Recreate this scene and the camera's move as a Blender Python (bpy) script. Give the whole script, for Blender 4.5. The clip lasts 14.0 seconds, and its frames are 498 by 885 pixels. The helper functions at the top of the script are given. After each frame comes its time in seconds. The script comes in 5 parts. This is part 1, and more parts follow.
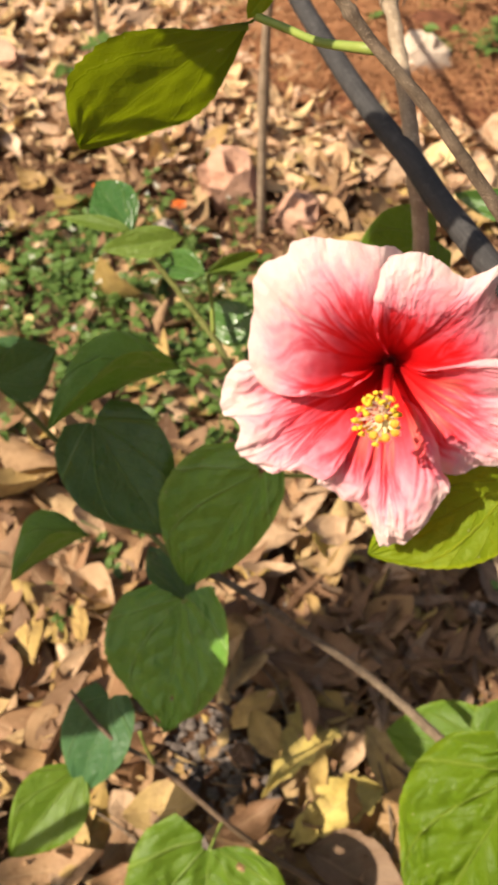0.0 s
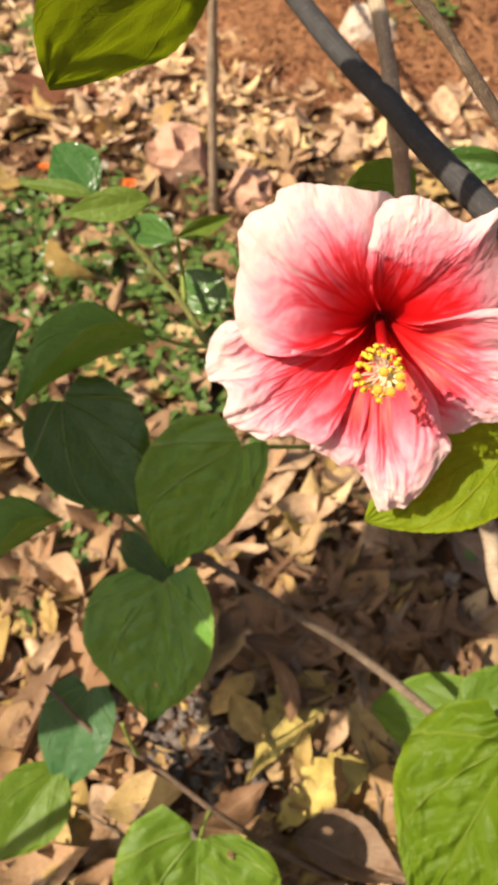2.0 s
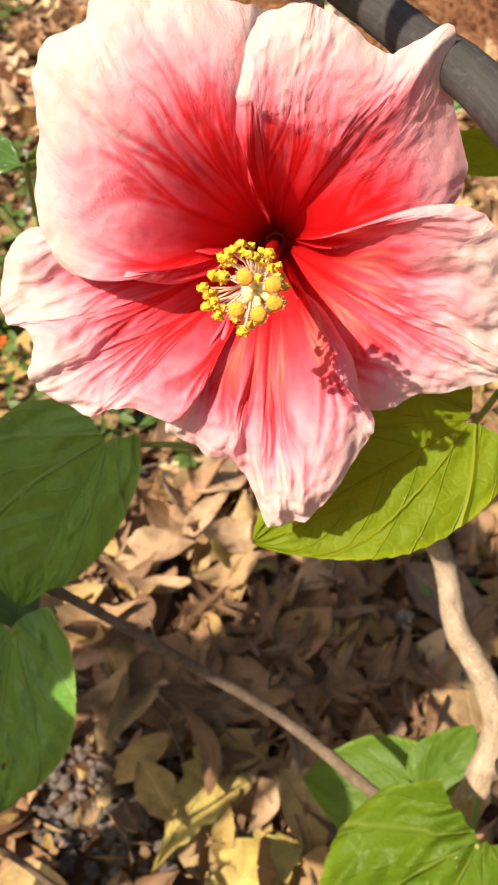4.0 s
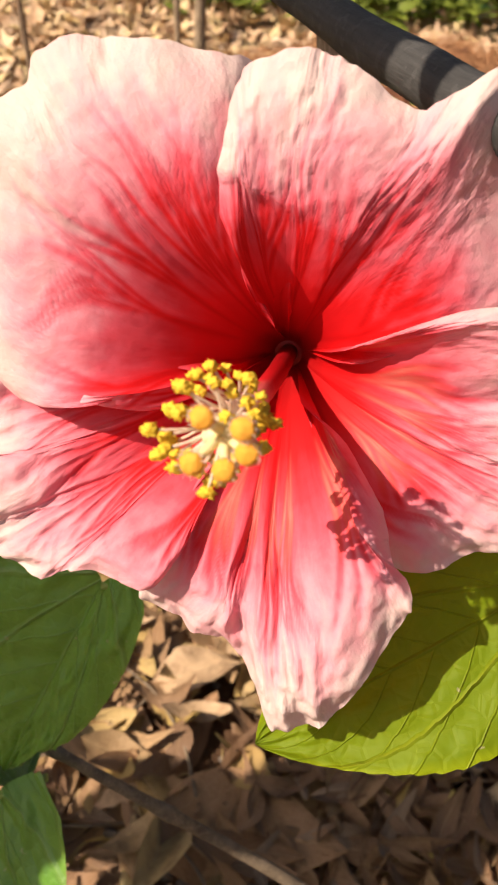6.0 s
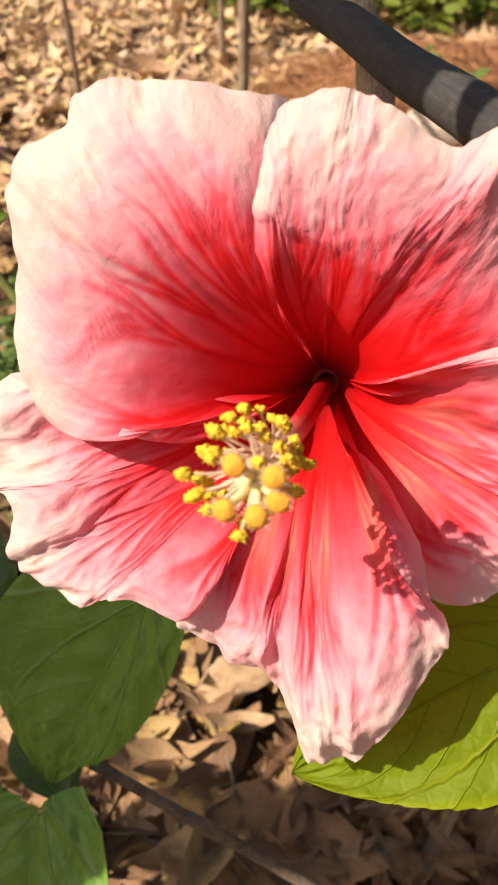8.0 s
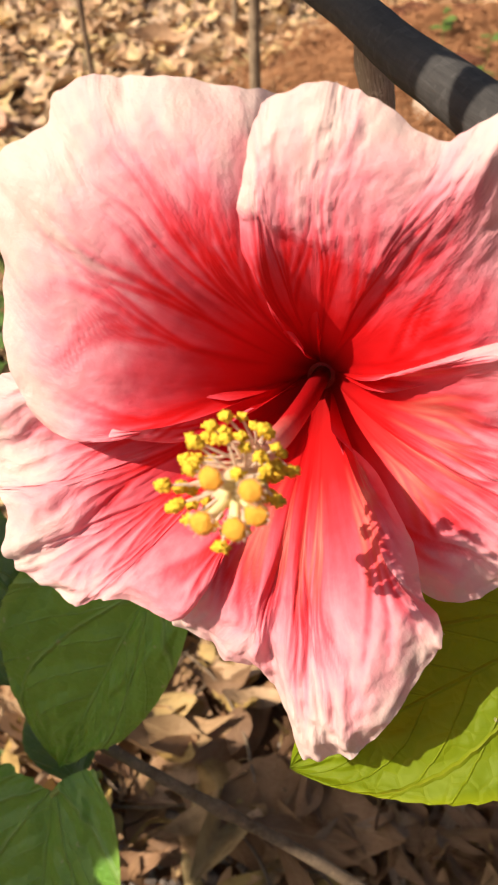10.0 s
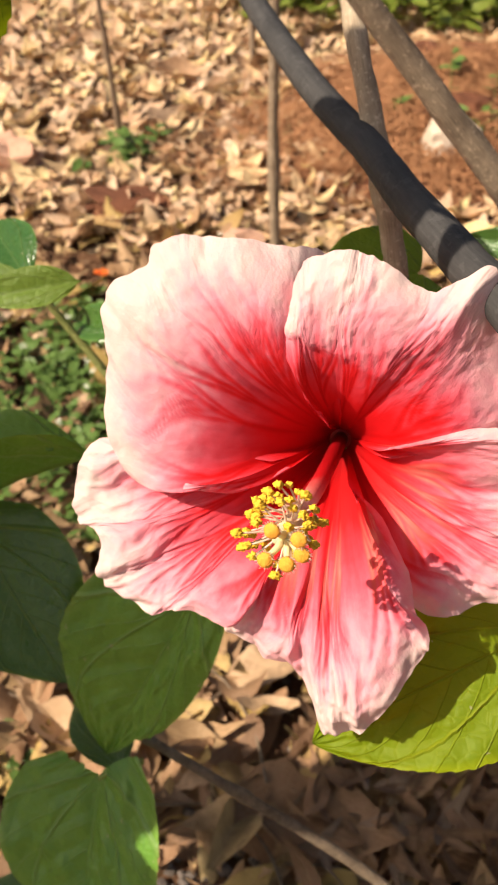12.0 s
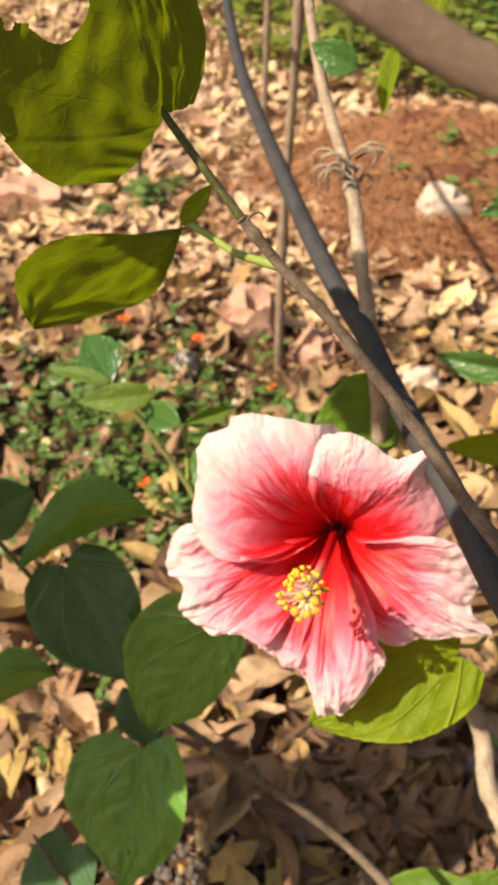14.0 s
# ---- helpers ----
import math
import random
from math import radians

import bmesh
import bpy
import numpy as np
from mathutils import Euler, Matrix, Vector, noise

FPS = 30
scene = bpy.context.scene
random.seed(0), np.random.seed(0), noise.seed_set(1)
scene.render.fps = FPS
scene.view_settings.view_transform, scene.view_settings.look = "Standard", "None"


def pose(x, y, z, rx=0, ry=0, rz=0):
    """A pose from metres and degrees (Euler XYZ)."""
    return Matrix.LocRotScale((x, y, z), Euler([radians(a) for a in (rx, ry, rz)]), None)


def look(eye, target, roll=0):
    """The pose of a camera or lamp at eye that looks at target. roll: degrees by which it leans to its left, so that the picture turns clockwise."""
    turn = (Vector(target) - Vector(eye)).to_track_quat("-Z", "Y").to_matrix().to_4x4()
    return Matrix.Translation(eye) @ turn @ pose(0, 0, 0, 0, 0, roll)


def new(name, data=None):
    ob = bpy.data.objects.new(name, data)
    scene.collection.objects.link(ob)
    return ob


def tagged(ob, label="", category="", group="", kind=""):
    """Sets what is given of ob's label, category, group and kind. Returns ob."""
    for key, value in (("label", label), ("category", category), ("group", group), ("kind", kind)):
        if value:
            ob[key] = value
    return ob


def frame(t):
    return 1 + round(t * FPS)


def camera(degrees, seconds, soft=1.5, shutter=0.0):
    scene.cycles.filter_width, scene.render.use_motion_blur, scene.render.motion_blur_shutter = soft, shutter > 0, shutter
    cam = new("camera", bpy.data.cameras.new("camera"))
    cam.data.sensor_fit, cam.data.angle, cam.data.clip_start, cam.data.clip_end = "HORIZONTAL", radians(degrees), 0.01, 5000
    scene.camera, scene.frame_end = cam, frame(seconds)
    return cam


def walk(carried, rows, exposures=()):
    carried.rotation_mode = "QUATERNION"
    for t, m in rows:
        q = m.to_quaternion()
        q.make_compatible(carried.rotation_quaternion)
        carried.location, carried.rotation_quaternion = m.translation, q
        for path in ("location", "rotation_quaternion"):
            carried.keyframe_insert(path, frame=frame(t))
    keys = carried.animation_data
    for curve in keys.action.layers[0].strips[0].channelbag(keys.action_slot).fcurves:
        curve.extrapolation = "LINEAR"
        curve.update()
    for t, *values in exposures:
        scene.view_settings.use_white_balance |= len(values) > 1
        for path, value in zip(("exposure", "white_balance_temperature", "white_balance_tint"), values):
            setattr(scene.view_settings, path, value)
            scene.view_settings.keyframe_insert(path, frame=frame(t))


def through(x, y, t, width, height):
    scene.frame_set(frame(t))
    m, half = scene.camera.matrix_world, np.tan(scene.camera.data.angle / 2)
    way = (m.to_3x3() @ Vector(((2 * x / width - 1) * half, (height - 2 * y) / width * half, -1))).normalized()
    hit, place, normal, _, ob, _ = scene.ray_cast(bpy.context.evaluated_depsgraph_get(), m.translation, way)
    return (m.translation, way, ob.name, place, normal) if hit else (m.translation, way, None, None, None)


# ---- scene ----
cam = camera(33.6, 14.0, soft=2.0)
cam.data.dof.use_dof, cam.data.dof.focus_distance, cam.data.dof.aperture_fstop = True, 0.140, 62.0
PATH = [
    (0, (-0.0170, -0.2167, 0.6072), (-0.1032, 0.4159, -0.1624), 1.52),
    (0.5, (-0.0183, -0.2190, 0.6009), (-0.0825, 0.4106, -0.1733), 1.98),
    (1, (-0.0247, -0.2102, 0.5926), (-0.0808, 0.4191, -0.1826), 2.57),
    (1.5, (-0.0261, -0.2189, 0.5934), (-0.0670, 0.4112, -0.1820), 2.09),
    (2, (-0.0295, -0.2139, 0.5903), (-0.0559, 0.4151, -0.1866), 3.28),
    (2.5, (-0.0295, -0.2107, 0.5743), (-0.0472, 0.4221, -0.1998), 4.00),
    (3, (-0.0274, -0.2001, 0.5515), (-0.0347, 0.4373, -0.2189), 5.03),
    (3.5, (-0.0158, -0.1824, 0.5294), (-0.0063, 0.4604, -0.2366), 6.33),
    (3.7, (-0.0071, -0.1740, 0.5216), (0.0088, 0.4764, -0.2379), 6.67),
    (5.8, (0.0112, -0.1258, 0.4964), (-0.0694, 0.5978, -0.1891), 0.94),
    (6, (0.0098, -0.1250, 0.4922), (-0.0711, 0.6068, -0.1845), 1.51),
    (6.5, (0.0123, -0.1252, 0.4901), (-0.0884, 0.6093, -0.1811), 0.28),
    (7, (0.0105, -0.1251, 0.4938), (-0.1065, 0.6054, -0.1790), -0.62),
    (7.5, (0.0135, -0.1208, 0.4961), (-0.1134, 0.6063, -0.1785), -0.93),
    (8, (0.0107, -0.1222, 0.4959), (-0.1243, 0.6043, -0.1779), -1.30),
    (8.2, (0.0138, -0.1183, 0.4958), (-0.1359, 0.6029, -0.1805), -2.49),
    (10.5, (0.0150, -0.1177, 0.5003), (-0.1450, 0.5802, -0.1978), -3.58),
    (11, (0.0191, -0.1249, 0.5145), (-0.1464, 0.5746, -0.1807), -3.82),
    (11.5, (0.0142, -0.1353, 0.5221), (-0.1496, 0.5698, -0.1678), -3.44),
    (12, (0.0140, -0.1435, 0.5336), (-0.1517, 0.5655, -0.1519), -2.83),
    (12.5, (0.0104, -0.1548, 0.5451), (-0.1572, 0.5590, -0.1348), -1.81),
    (13, (0.0170, -0.1710, 0.5702), (-0.1540, 0.5466, -0.1049), -0.72),
    (13.5, (0.0121, -0.1857, 0.5960), (-0.1591, 0.5319, -0.0791), -0.03),
    (14, (0.0121, -0.2043, 0.6248), (-0.1384, 0.5180, -0.0502), 1.08),
]
walk(cam, [(t, look(eye, target, roll)) for t, eye, target, roll in PATH],
     exposures=[(0, 0.75, 6550, 11), (3.7, 0.78, 6550, 11), (5.8, 0.62, 6550, 11), (11, 0.62, 6550, 11), (13, 0.75, 6550, 11), (14, 0.75, 6550, 11)])

# ---- light ----
SUN_TO = Vector((-0.585, -0.36, 0.73)).normalized()      # towards the sun
world = bpy.data.worlds.new("sky")
scene.world = world
world.use_nodes = True
wn = world.node_tree
sky = wn.nodes.new("ShaderNodeTexSky")
sky.sky_type = "NISHITA"
sky.sun_disc = False
sky.dust_density, sky.air_density, sky.ozone_density = 5.0, 1.0, 0.6
sky.sun_elevation = math.asin(SUN_TO.z)
sky.sun_rotation = math.atan2(SUN_TO.x, SUN_TO.y)
wn.links.new(sky.outputs[0], wn.nodes["Background"].inputs[0])
wn.nodes["Background"].inputs[1].default_value = 0.056
sun_data = bpy.data.lights.new("sun", "SUN")
sun_data.energy, sun_data.angle, sun_data.color = 5.0, radians(0.55), (1.0, 0.87, 0.70)
sun = new("sun", sun_data)
sun.matrix_world = look(SUN_TO * 5, (0, 0, 0))


# ---- materials ----
class Mat:
    """A small node-tree writer."""

    def __init__(self, name):
        self.mat = bpy.data.materials.new(name)
        self.mat.use_nodes = True
        self.t = self.mat.node_tree
        self.bsdf = self.t.nodes["Principled BSDF"]
        self.out = self.t.nodes["Material Output"]

    def node(self, kind, **ins):
        n = self.t.nodes.new("ShaderNode" + kind)
        for k, v in ins.items():
            self.put(n.inputs[k.replace("_", " ")], v)
        return n

    def put(self, sock, v):
        if isinstance(v, bpy.types.NodeSocket):
            self.t.links.new(v, sock)
        else:
            sock.default_value = v

    def math(self, op, a, b=0.0, c=0.0, clamp=False):
        n = self.t.nodes.new("ShaderNodeMath")
        n.operation, n.use_clamp = op, clamp
        for s, v in zip(n.inputs, (a, b, c)):
            self.put(s, v)
        return n.outputs[0]

    def ramp(self, fac, stops):
        n = self.t.nodes.new("ShaderNodeValToRGB")
        e = n.color_ramp.elements
        while len(e) < len(stops):
            e.new(0.5)
        for el, (p, c) in zip(e, stops):
            el.position, el.color = p, (*c, 1)
        self.put(n.inputs[0], fac)
        return n.outputs[0]

    def mix(self, fac, a, b, kind="MIX"):
        n = self.t.nodes.new("ShaderNodeMix")
        n.data_type, n.blend_type = "RGBA", kind
        for s, v in ((n.inputs[0], fac), (n.inputs[6], a), (n.inputs[7], b)):
            self.put(s, (*v, 1) if isinstance(v, tuple) and len(v) == 3 else v)
        return n.outputs[2]

    def noise(self, scale, vec=None, detail=4.0, rough=0.55):
        n = self.t.nodes.new("ShaderNodeTexNoise")
        n.inputs["Scale"].default_value, n.inputs["Detail"].default_value, n.inputs["Roughness"].default_value = scale, detail, rough
        if vec is not None:
            self.put(n.inputs["Vector"], vec)
        return n.outputs[0]

    def coord(self, which="Object"):
        return self.t.nodes.new("ShaderNodeTexCoord").outputs[which]

    def bump(self, height, strength, dist):
        n = self.node("Bump", Strength=strength, Distance=dist, Height=height)
        self.put(self.bsdf.inputs["Normal"], n.outputs[0])
        return n.outputs[0]

    def done(self, color, rough=0.6, spec=0.5, through=0.0, through_color=None):
        self.put(self.bsdf.inputs["Base Color"], color)
        self.put(self.bsdf.inputs["Roughness"], rough)
        self.put(self.bsdf.inputs["Specular IOR Level"], spec)
        if through:
            tr = self.node("BsdfTranslucent")
            self.put(tr.inputs[0], through_color if through_color is not None else color)
            if self.bsdf.inputs["Normal"].is_linked:
                self.put(tr.inputs[1], self.bsdf.inputs["Normal"].links[0].from_socket)
            m = self.t.nodes.new("ShaderNodeMixShader")
            self.put(m.inputs[0], through)
            self.put(m.inputs[1], self.bsdf.outputs[0])
            self.put(m.inputs[2], tr.outputs[0])
            self.put(self.out.inputs[0], m.outputs[0])
        return self.mat


def split_uv(m):
    s = m.node("SeparateXYZ", Vector=m.coord("UV"))
    return s.outputs[0], s.outputs[1]


def petal_material(name, pale, rays=0.0):
    """Pink petal: crimson throat, red rays running out along the veins, pale rim. UV: x from base to rim, y across."""
    m = Mat(name)
    s, q = split_uv(m)
    def lanes(across, along, seed, detail=3.0):
        return m.noise(1.0, m.node("CombineXYZ", X=m.math("MULTIPLY", q, across), Y=m.math("MULTIPLY", s, along), Z=seed + pale * 7.0).outputs[0], detail, 0.6)

    coarse, mid, fine = lanes(7.0, 1.6, 0.0), lanes(17.0, 3.0, 3.0), lanes(44.0, 7.0, 6.0)
    blot = m.noise(120.0, m.coord(), 5.0, 0.62)
    crepe = m.noise(420.0, m.coord(), 4.0, 0.6)
    reach = s
    open_up = m.math("MULTIPLY", m.math("SUBTRACT", s, 0.10), 2.6, clamp=True)
    for src, amount in ((coarse, 0.42), (mid, 0.34), (fine, 0.16), (blot, 0.16), (crepe, 0.10)):
        reach = m.math("ADD", reach, m.math("MULTIPLY", m.math("MULTIPLY", m.math("SUBTRACT", src, 0.5), amount), open_up))
    vein = m.t.nodes.new("ShaderNodeAttribute")
    vein.attribute_name = "vein"
    vein = vein.outputs["Fac"]
    reach = m.math("SUBTRACT", reach, m.math("MULTIPLY", vein, m.math("MULTIPLY", m.math("SUBTRACT", 1.25, s), m.math("MULTIPLY", open_up, 0.32))))
    middle = m.math("MULTIPLY", m.math("MULTIPLY", s, m.math("SUBTRACT", 1.0, s)), 0.20)
    reach = m.math("ADD", reach, m.math("MULTIPLY", middle, m.math("MULTIPLY", s, 2.0, clamp=True)))
    reach = m.math("ADD", reach, m.math("MULTIPLY", m.math("MULTIPLY", s, 1.5, clamp=True), pale), clamp=True)
    col = m.ramp(reach, [(0.0, (0.28, 0.001, 0.002)), (0.16, (0.54, 0.003, 0.005)), (0.30, (0.70, 0.010, 0.014)), (0.43, (0.73, 0.042, 0.062)),
                         (0.57, (0.76, 0.105, 0.150)), (0.74, (0.79, 0.270, 0.330)), (0.88, (0.77, 0.40, 0.425)), (1.0, (0.71, 0.525, 0.49))])
    if rays:
        near = m.math("SUBTRACT", 1.0, m.math("MULTIPLY", m.math("ABSOLUTE", m.math("SUBTRACT", s, 0.38)), 6.0), clamp=True)
        col = m.mix(m.math("MULTIPLY", m.math("MULTIPLY", near, vein), rays, clamp=True), col, (0.86, 0.52, 0.42))
    h = m.math("ADD", m.math("ADD", m.math("MULTIPLY", mid, 0.7), m.math("MULTIPLY", fine, 0.5)), m.math("ADD", m.math("MULTIPLY", blot, 0.45), m.math("MULTIPLY", crepe, 0.32)))
    h = m.math("SUBTRACT", h, m.math("MULTIPLY", vein, 0.25))
    m.bump(m.math("MULTIPLY", h, m.math("MULTIPLY", m.math("MULTIPLY", s, s), 2.2, clamp=True)), 0.6, 0.0014)
    return m.done(col, 0.62, 0.22, 0.22)


def leaf_material(name, low, high, vein, gloss=0.38, through=0.3, tcol=(0.25, 0.38, 0.02), spots=0.0, ribbed=1.0, sheen=0.30):
    """Green leaf blade with pale ribs. UV: x from base to tip, y across."""
    m = Mat(name)
    s, q = split_uv(m)
    side = m.math("ABSOLUTE", m.math("SUBTRACT", q, 0.5))
    wob = m.math("MULTIPLY", m.noise(60.0, m.coord(), 2.0), 0.25)
    lane = m.math("FRACT", m.math("ADD", m.math("SUBTRACT", m.math("MULTIPLY", s, 6.5), m.math("MULTIPLY", side, 5.0)), wob))
    rib = m.math("SUBTRACT", 1.0, m.math("MULTIPLY", m.math("ABSOLUTE", m.math("SUBTRACT", lane, 0.5)), 26.0), clamp=True)
    turn = m.math("ADD", m.math("DIVIDE", m.math("ARCTAN2", side, m.math("ADD", s, 0.04)), 0.52), m.math("MULTIPLY", m.math("SUBTRACT", wob, 0.125), 0.25))
    fan = m.math("SUBTRACT", 1.0, m.math("MULTIPLY", m.math("MULTIPLY", m.math("ABSOLUTE", m.math("SUBTRACT", turn, m.math("ROUND", turn))), m.math("ADD", s, 0.15)), 38.0), clamp=True)
    ribs = m.math("MAXIMUM", m.math("MULTIPLY", rib, 0.30 * ribbed), m.math("MULTIPLY", fan, 0.9 * ribbed))
    cell = m.t.nodes.new("ShaderNodeTexVoronoi")
    cell.feature = "DISTANCE_TO_EDGE"
    cell.inputs["Scale"].default_value = 300.0
    m.put(cell.inputs["Vector"], m.coord())
    net = m.math("MULTIPLY", cell.outputs[0], 6.0, clamp=True)
    big = m.noise(38.0, m.coord(), 4.0, 0.6)
    info = m.t.nodes.new("ShaderNodeObjectInfo").outputs["Random"]
    tone = m.math("ADD", m.math("MULTIPLY", big, 0.9), m.math("MULTIPLY", info, 0.25))
    col = m.mix(m.math("SUBTRACT", tone, 0.1, clamp=True), low, high)
    col = m.mix(m.math("MULTIPLY", ribs, 0.75), col, vein)
    col = m.mix(m.math("MULTIPLY", m.math("SUBTRACT", 1.0, net), 0.09), col, vein)
    rim = m.math("MULTIPLY", m.math("SUBTRACT", m.math("ADD", side, m.math("MULTIPLY", m.noise(110.0, m.coord(), 3.0), 0.10)), 0.50, clamp=True), 16.0, clamp=True)
    col = m.mix(m.math("MULTIPLY", rim, 0.55), col, tuple(min(0.4, 1.5 * c + 0.02 * (k == 0)) for k, c in enumerate(high)))
    speck = m.math("GREATER_THAN", m.noise(330.0, m.coord(), 2.0), 0.735)
    col = m.mix(m.math("MULTIPLY", speck, 0.35 + spots), col, (0.42, 0.38, 0.22))
    h = m.math("SUBTRACT", m.math("ADD", m.math("MULTIPLY", net, 0.08), m.math("ADD", m.math("MULTIPLY", big, 1.6), m.math("MULTIPLY", m.noise(130.0, m.coord(), 3.0), 0.7))), m.math("MULTIPLY", ribs, 0.9))
    m.bump(h, 0.6 * ribbed, 0.0018)
    tc = m.mix(m.math("MULTIPLY", ribs, 0.5), tcol, tuple(0.45 * c for c in tcol))
    rough = m.math("ADD", gloss, m.math("MULTIPLY", m.noise(90.0, m.coord(), 3.0), 0.22))
    return m.done(col, rough, sheen, through, tc)


def litter_material(name, stops):
    """Dry fallen leaf: tone differs from leaf to leaf, with ribs, stains and crisp relief."""
    m = Mat(name)
    s, q = split_uv(m)
    island = m.t.nodes.new("ShaderNodeNewGeometry").outputs["Random Per Island"]
    info = m.t.nodes.new("ShaderNodeObjectInfo").outputs["Random"]
    pick = m.math("FRACT", m.math("ADD", island, m.math("MULTIPLY", info, 5.37)))
    col = m.ramp(pick, stops)
    side = m.math("ABSOLUTE", m.math("SUBTRACT", q, 0.5))
    mid = m.math("SUBTRACT", 1.0, m.math("MULTIPLY", side, 26.0), clamp=True)
    lane = m.math("FRACT", m.math("SUBTRACT", m.math("MULTIPLY", s, 8.0), m.math("MULTIPLY", side, 5.0)))
    rib = m.math("SUBTRACT", 1.0, m.math("MULTIPLY", m.math("ABSOLUTE", m.math("SUBTRACT", lane, 0.5)), 9.0), clamp=True)
    ribs = m.math("MAXIMUM", mid, m.math("MULTIPLY", rib, 0.35))
    stain = m.noise(75.0, m.coord(), 5.0, 0.65)
    col = m.mix(m.math("MULTIPLY", m.math("SUBTRACT", stain, 0.47, clamp=True), 2.6, clamp=True), col, (0.13, 0.062, 0.026))
    col = m.mix(m.math("MULTIPLY", ribs, 0.28), col, (0.58, 0.42, 0.24))
    fine = m.noise(520.0, m.coord(), 3.0)
    col = m.mix(m.math("MULTIPLY", fine, 0.22), col, (0.20, 0.11, 0.05))
    m.bump(m.math("ADD", m.math("ADD", m.math("MULTIPLY", ribs, 0.7), fine), m.math("MULTIPLY", stain, 1.5)), 0.55, 0.0014)
    return m.done(col, 0.62, 0.35, 0.12)


def bark_material(name, low, high, scale=1.0, rough=0.8, depth=0.0012):
    m = Mat(name)
    g = m.node("Mapping", Vector=m.coord("UV"))
    g.inputs["Scale"].default_value = (26.0 * scale, 5.0 * scale, 1.0)
    streak = m.noise(1.0, g.outputs[0], 5.0, 0.65)
    blotch = m.noise(95.0 * scale, m.coord(), 5.0, 0.65)
    pore = m.noise(700.0 * scale, m.coord(), 2.0)
    col = m.mix(m.math("MULTIPLY", m.math("SUBTRACT", m.math("ADD", streak, blotch), 0.7, clamp=True), 1.7, clamp=True), low, high)
    col = m.mix(m.math("MULTIPLY", m.math("GREATER_THAN", pore, 0.62), 0.35), col, tuple(min(1, 1.5 * c) for c in high))
    m.bump(m.math("ADD", m.math("ADD", streak, m.math("MULTIPLY", blotch, 1.2)), m.math("MULTIPLY", pore, 0.4)), 0.7, depth)
    return m.done(col, rough, 0.3)


def stone_material(name, low, high, scale=30.0):
    m = Mat(name)
    a = m.noise(scale, m.coord(), 6.0, 0.65)
    b = m.noise(scale * 9, m.coord(), 4.0, 0.6)
    col = m.mix(m.math("MULTIPLY", m.math("SUBTRACT", a, 0.28, clamp=True), 2.2, clamp=True), low, high)
    col = m.mix(m.math("MULTIPLY", m.math("GREATER_THAN", b, 0.6), 0.35), col, tuple(0.5 * c for c in low))
    m.bump(m.math("ADD", a, m.math("MULTIPLY", b, 0.5)), 0.6, 0.004)
    return m.done(col, 0.85, 0.3)


def soil_material():
    m = Mat("red_brown_soil")
    a = m.noise(5.0, m.coord(), 6.0, 0.6)
    b = m.noise(60.0, m.coord(), 6.0, 0.7)
    c = m.noise(420.0, m.coord(), 4.0, 0.7)
    col = m.mix(m.math("MULTIPLY", m.math("SUBTRACT", a, 0.3, clamp=True), 2.4, clamp=True), (0.075, 0.042, 0.024), (0.20, 0.095, 0.045))
    col = m.mix(m.math("MULTIPLY", b, 0.6), col, (0.11, 0.058, 0.032))
    col = m.mix(m.math("MULTIPLY", m.math("GREATER_THAN", c, 0.63), 0.5), col, (0.30, 0.20, 0.13))
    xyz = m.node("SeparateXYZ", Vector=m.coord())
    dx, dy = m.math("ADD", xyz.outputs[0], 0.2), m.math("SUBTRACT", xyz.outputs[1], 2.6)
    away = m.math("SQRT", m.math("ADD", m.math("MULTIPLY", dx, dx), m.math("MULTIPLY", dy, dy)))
    pale_far = m.math("ADD", m.math("MULTIPLY", m.math("SUBTRACT", 1.77, away), 1.8), m.math("MULTIPLY", m.math("SUBTRACT", a, 0.5), 1.2), clamp=True)
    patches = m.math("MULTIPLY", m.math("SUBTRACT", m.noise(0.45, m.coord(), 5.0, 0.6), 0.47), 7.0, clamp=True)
    pale_far = m.math("MAXIMUM", pale_far, m.math("MULTIPLY", patches, m.math("SUBTRACT", away, 3.2, clamp=True)))
    col = m.mix(m.math("MULTIPLY", pale_far, 0.9), col, (0.48, 0.34, 0.23))          # soil colour lightened to brighten the ground beyond the shrub
    m.bump(m.math("ADD", m.math("MULTIPLY", b, 1.0), m.math("MULTIPLY", c, 0.45)), 0.9, 0.010)
    return m.done(col, 0.92, 0.2)


def plain_material(name, a, b, scale=200.0, rough=0.5, through=0.0, bump=0.3, dist=0.0006, spec=0.4):
    m = Mat(name)
    n = m.noise(scale, m.coord(), 4.0, 0.6)
    m.bump(n, bump, dist)
    return m.done(m.mix(n, a, b), rough, spec, through)


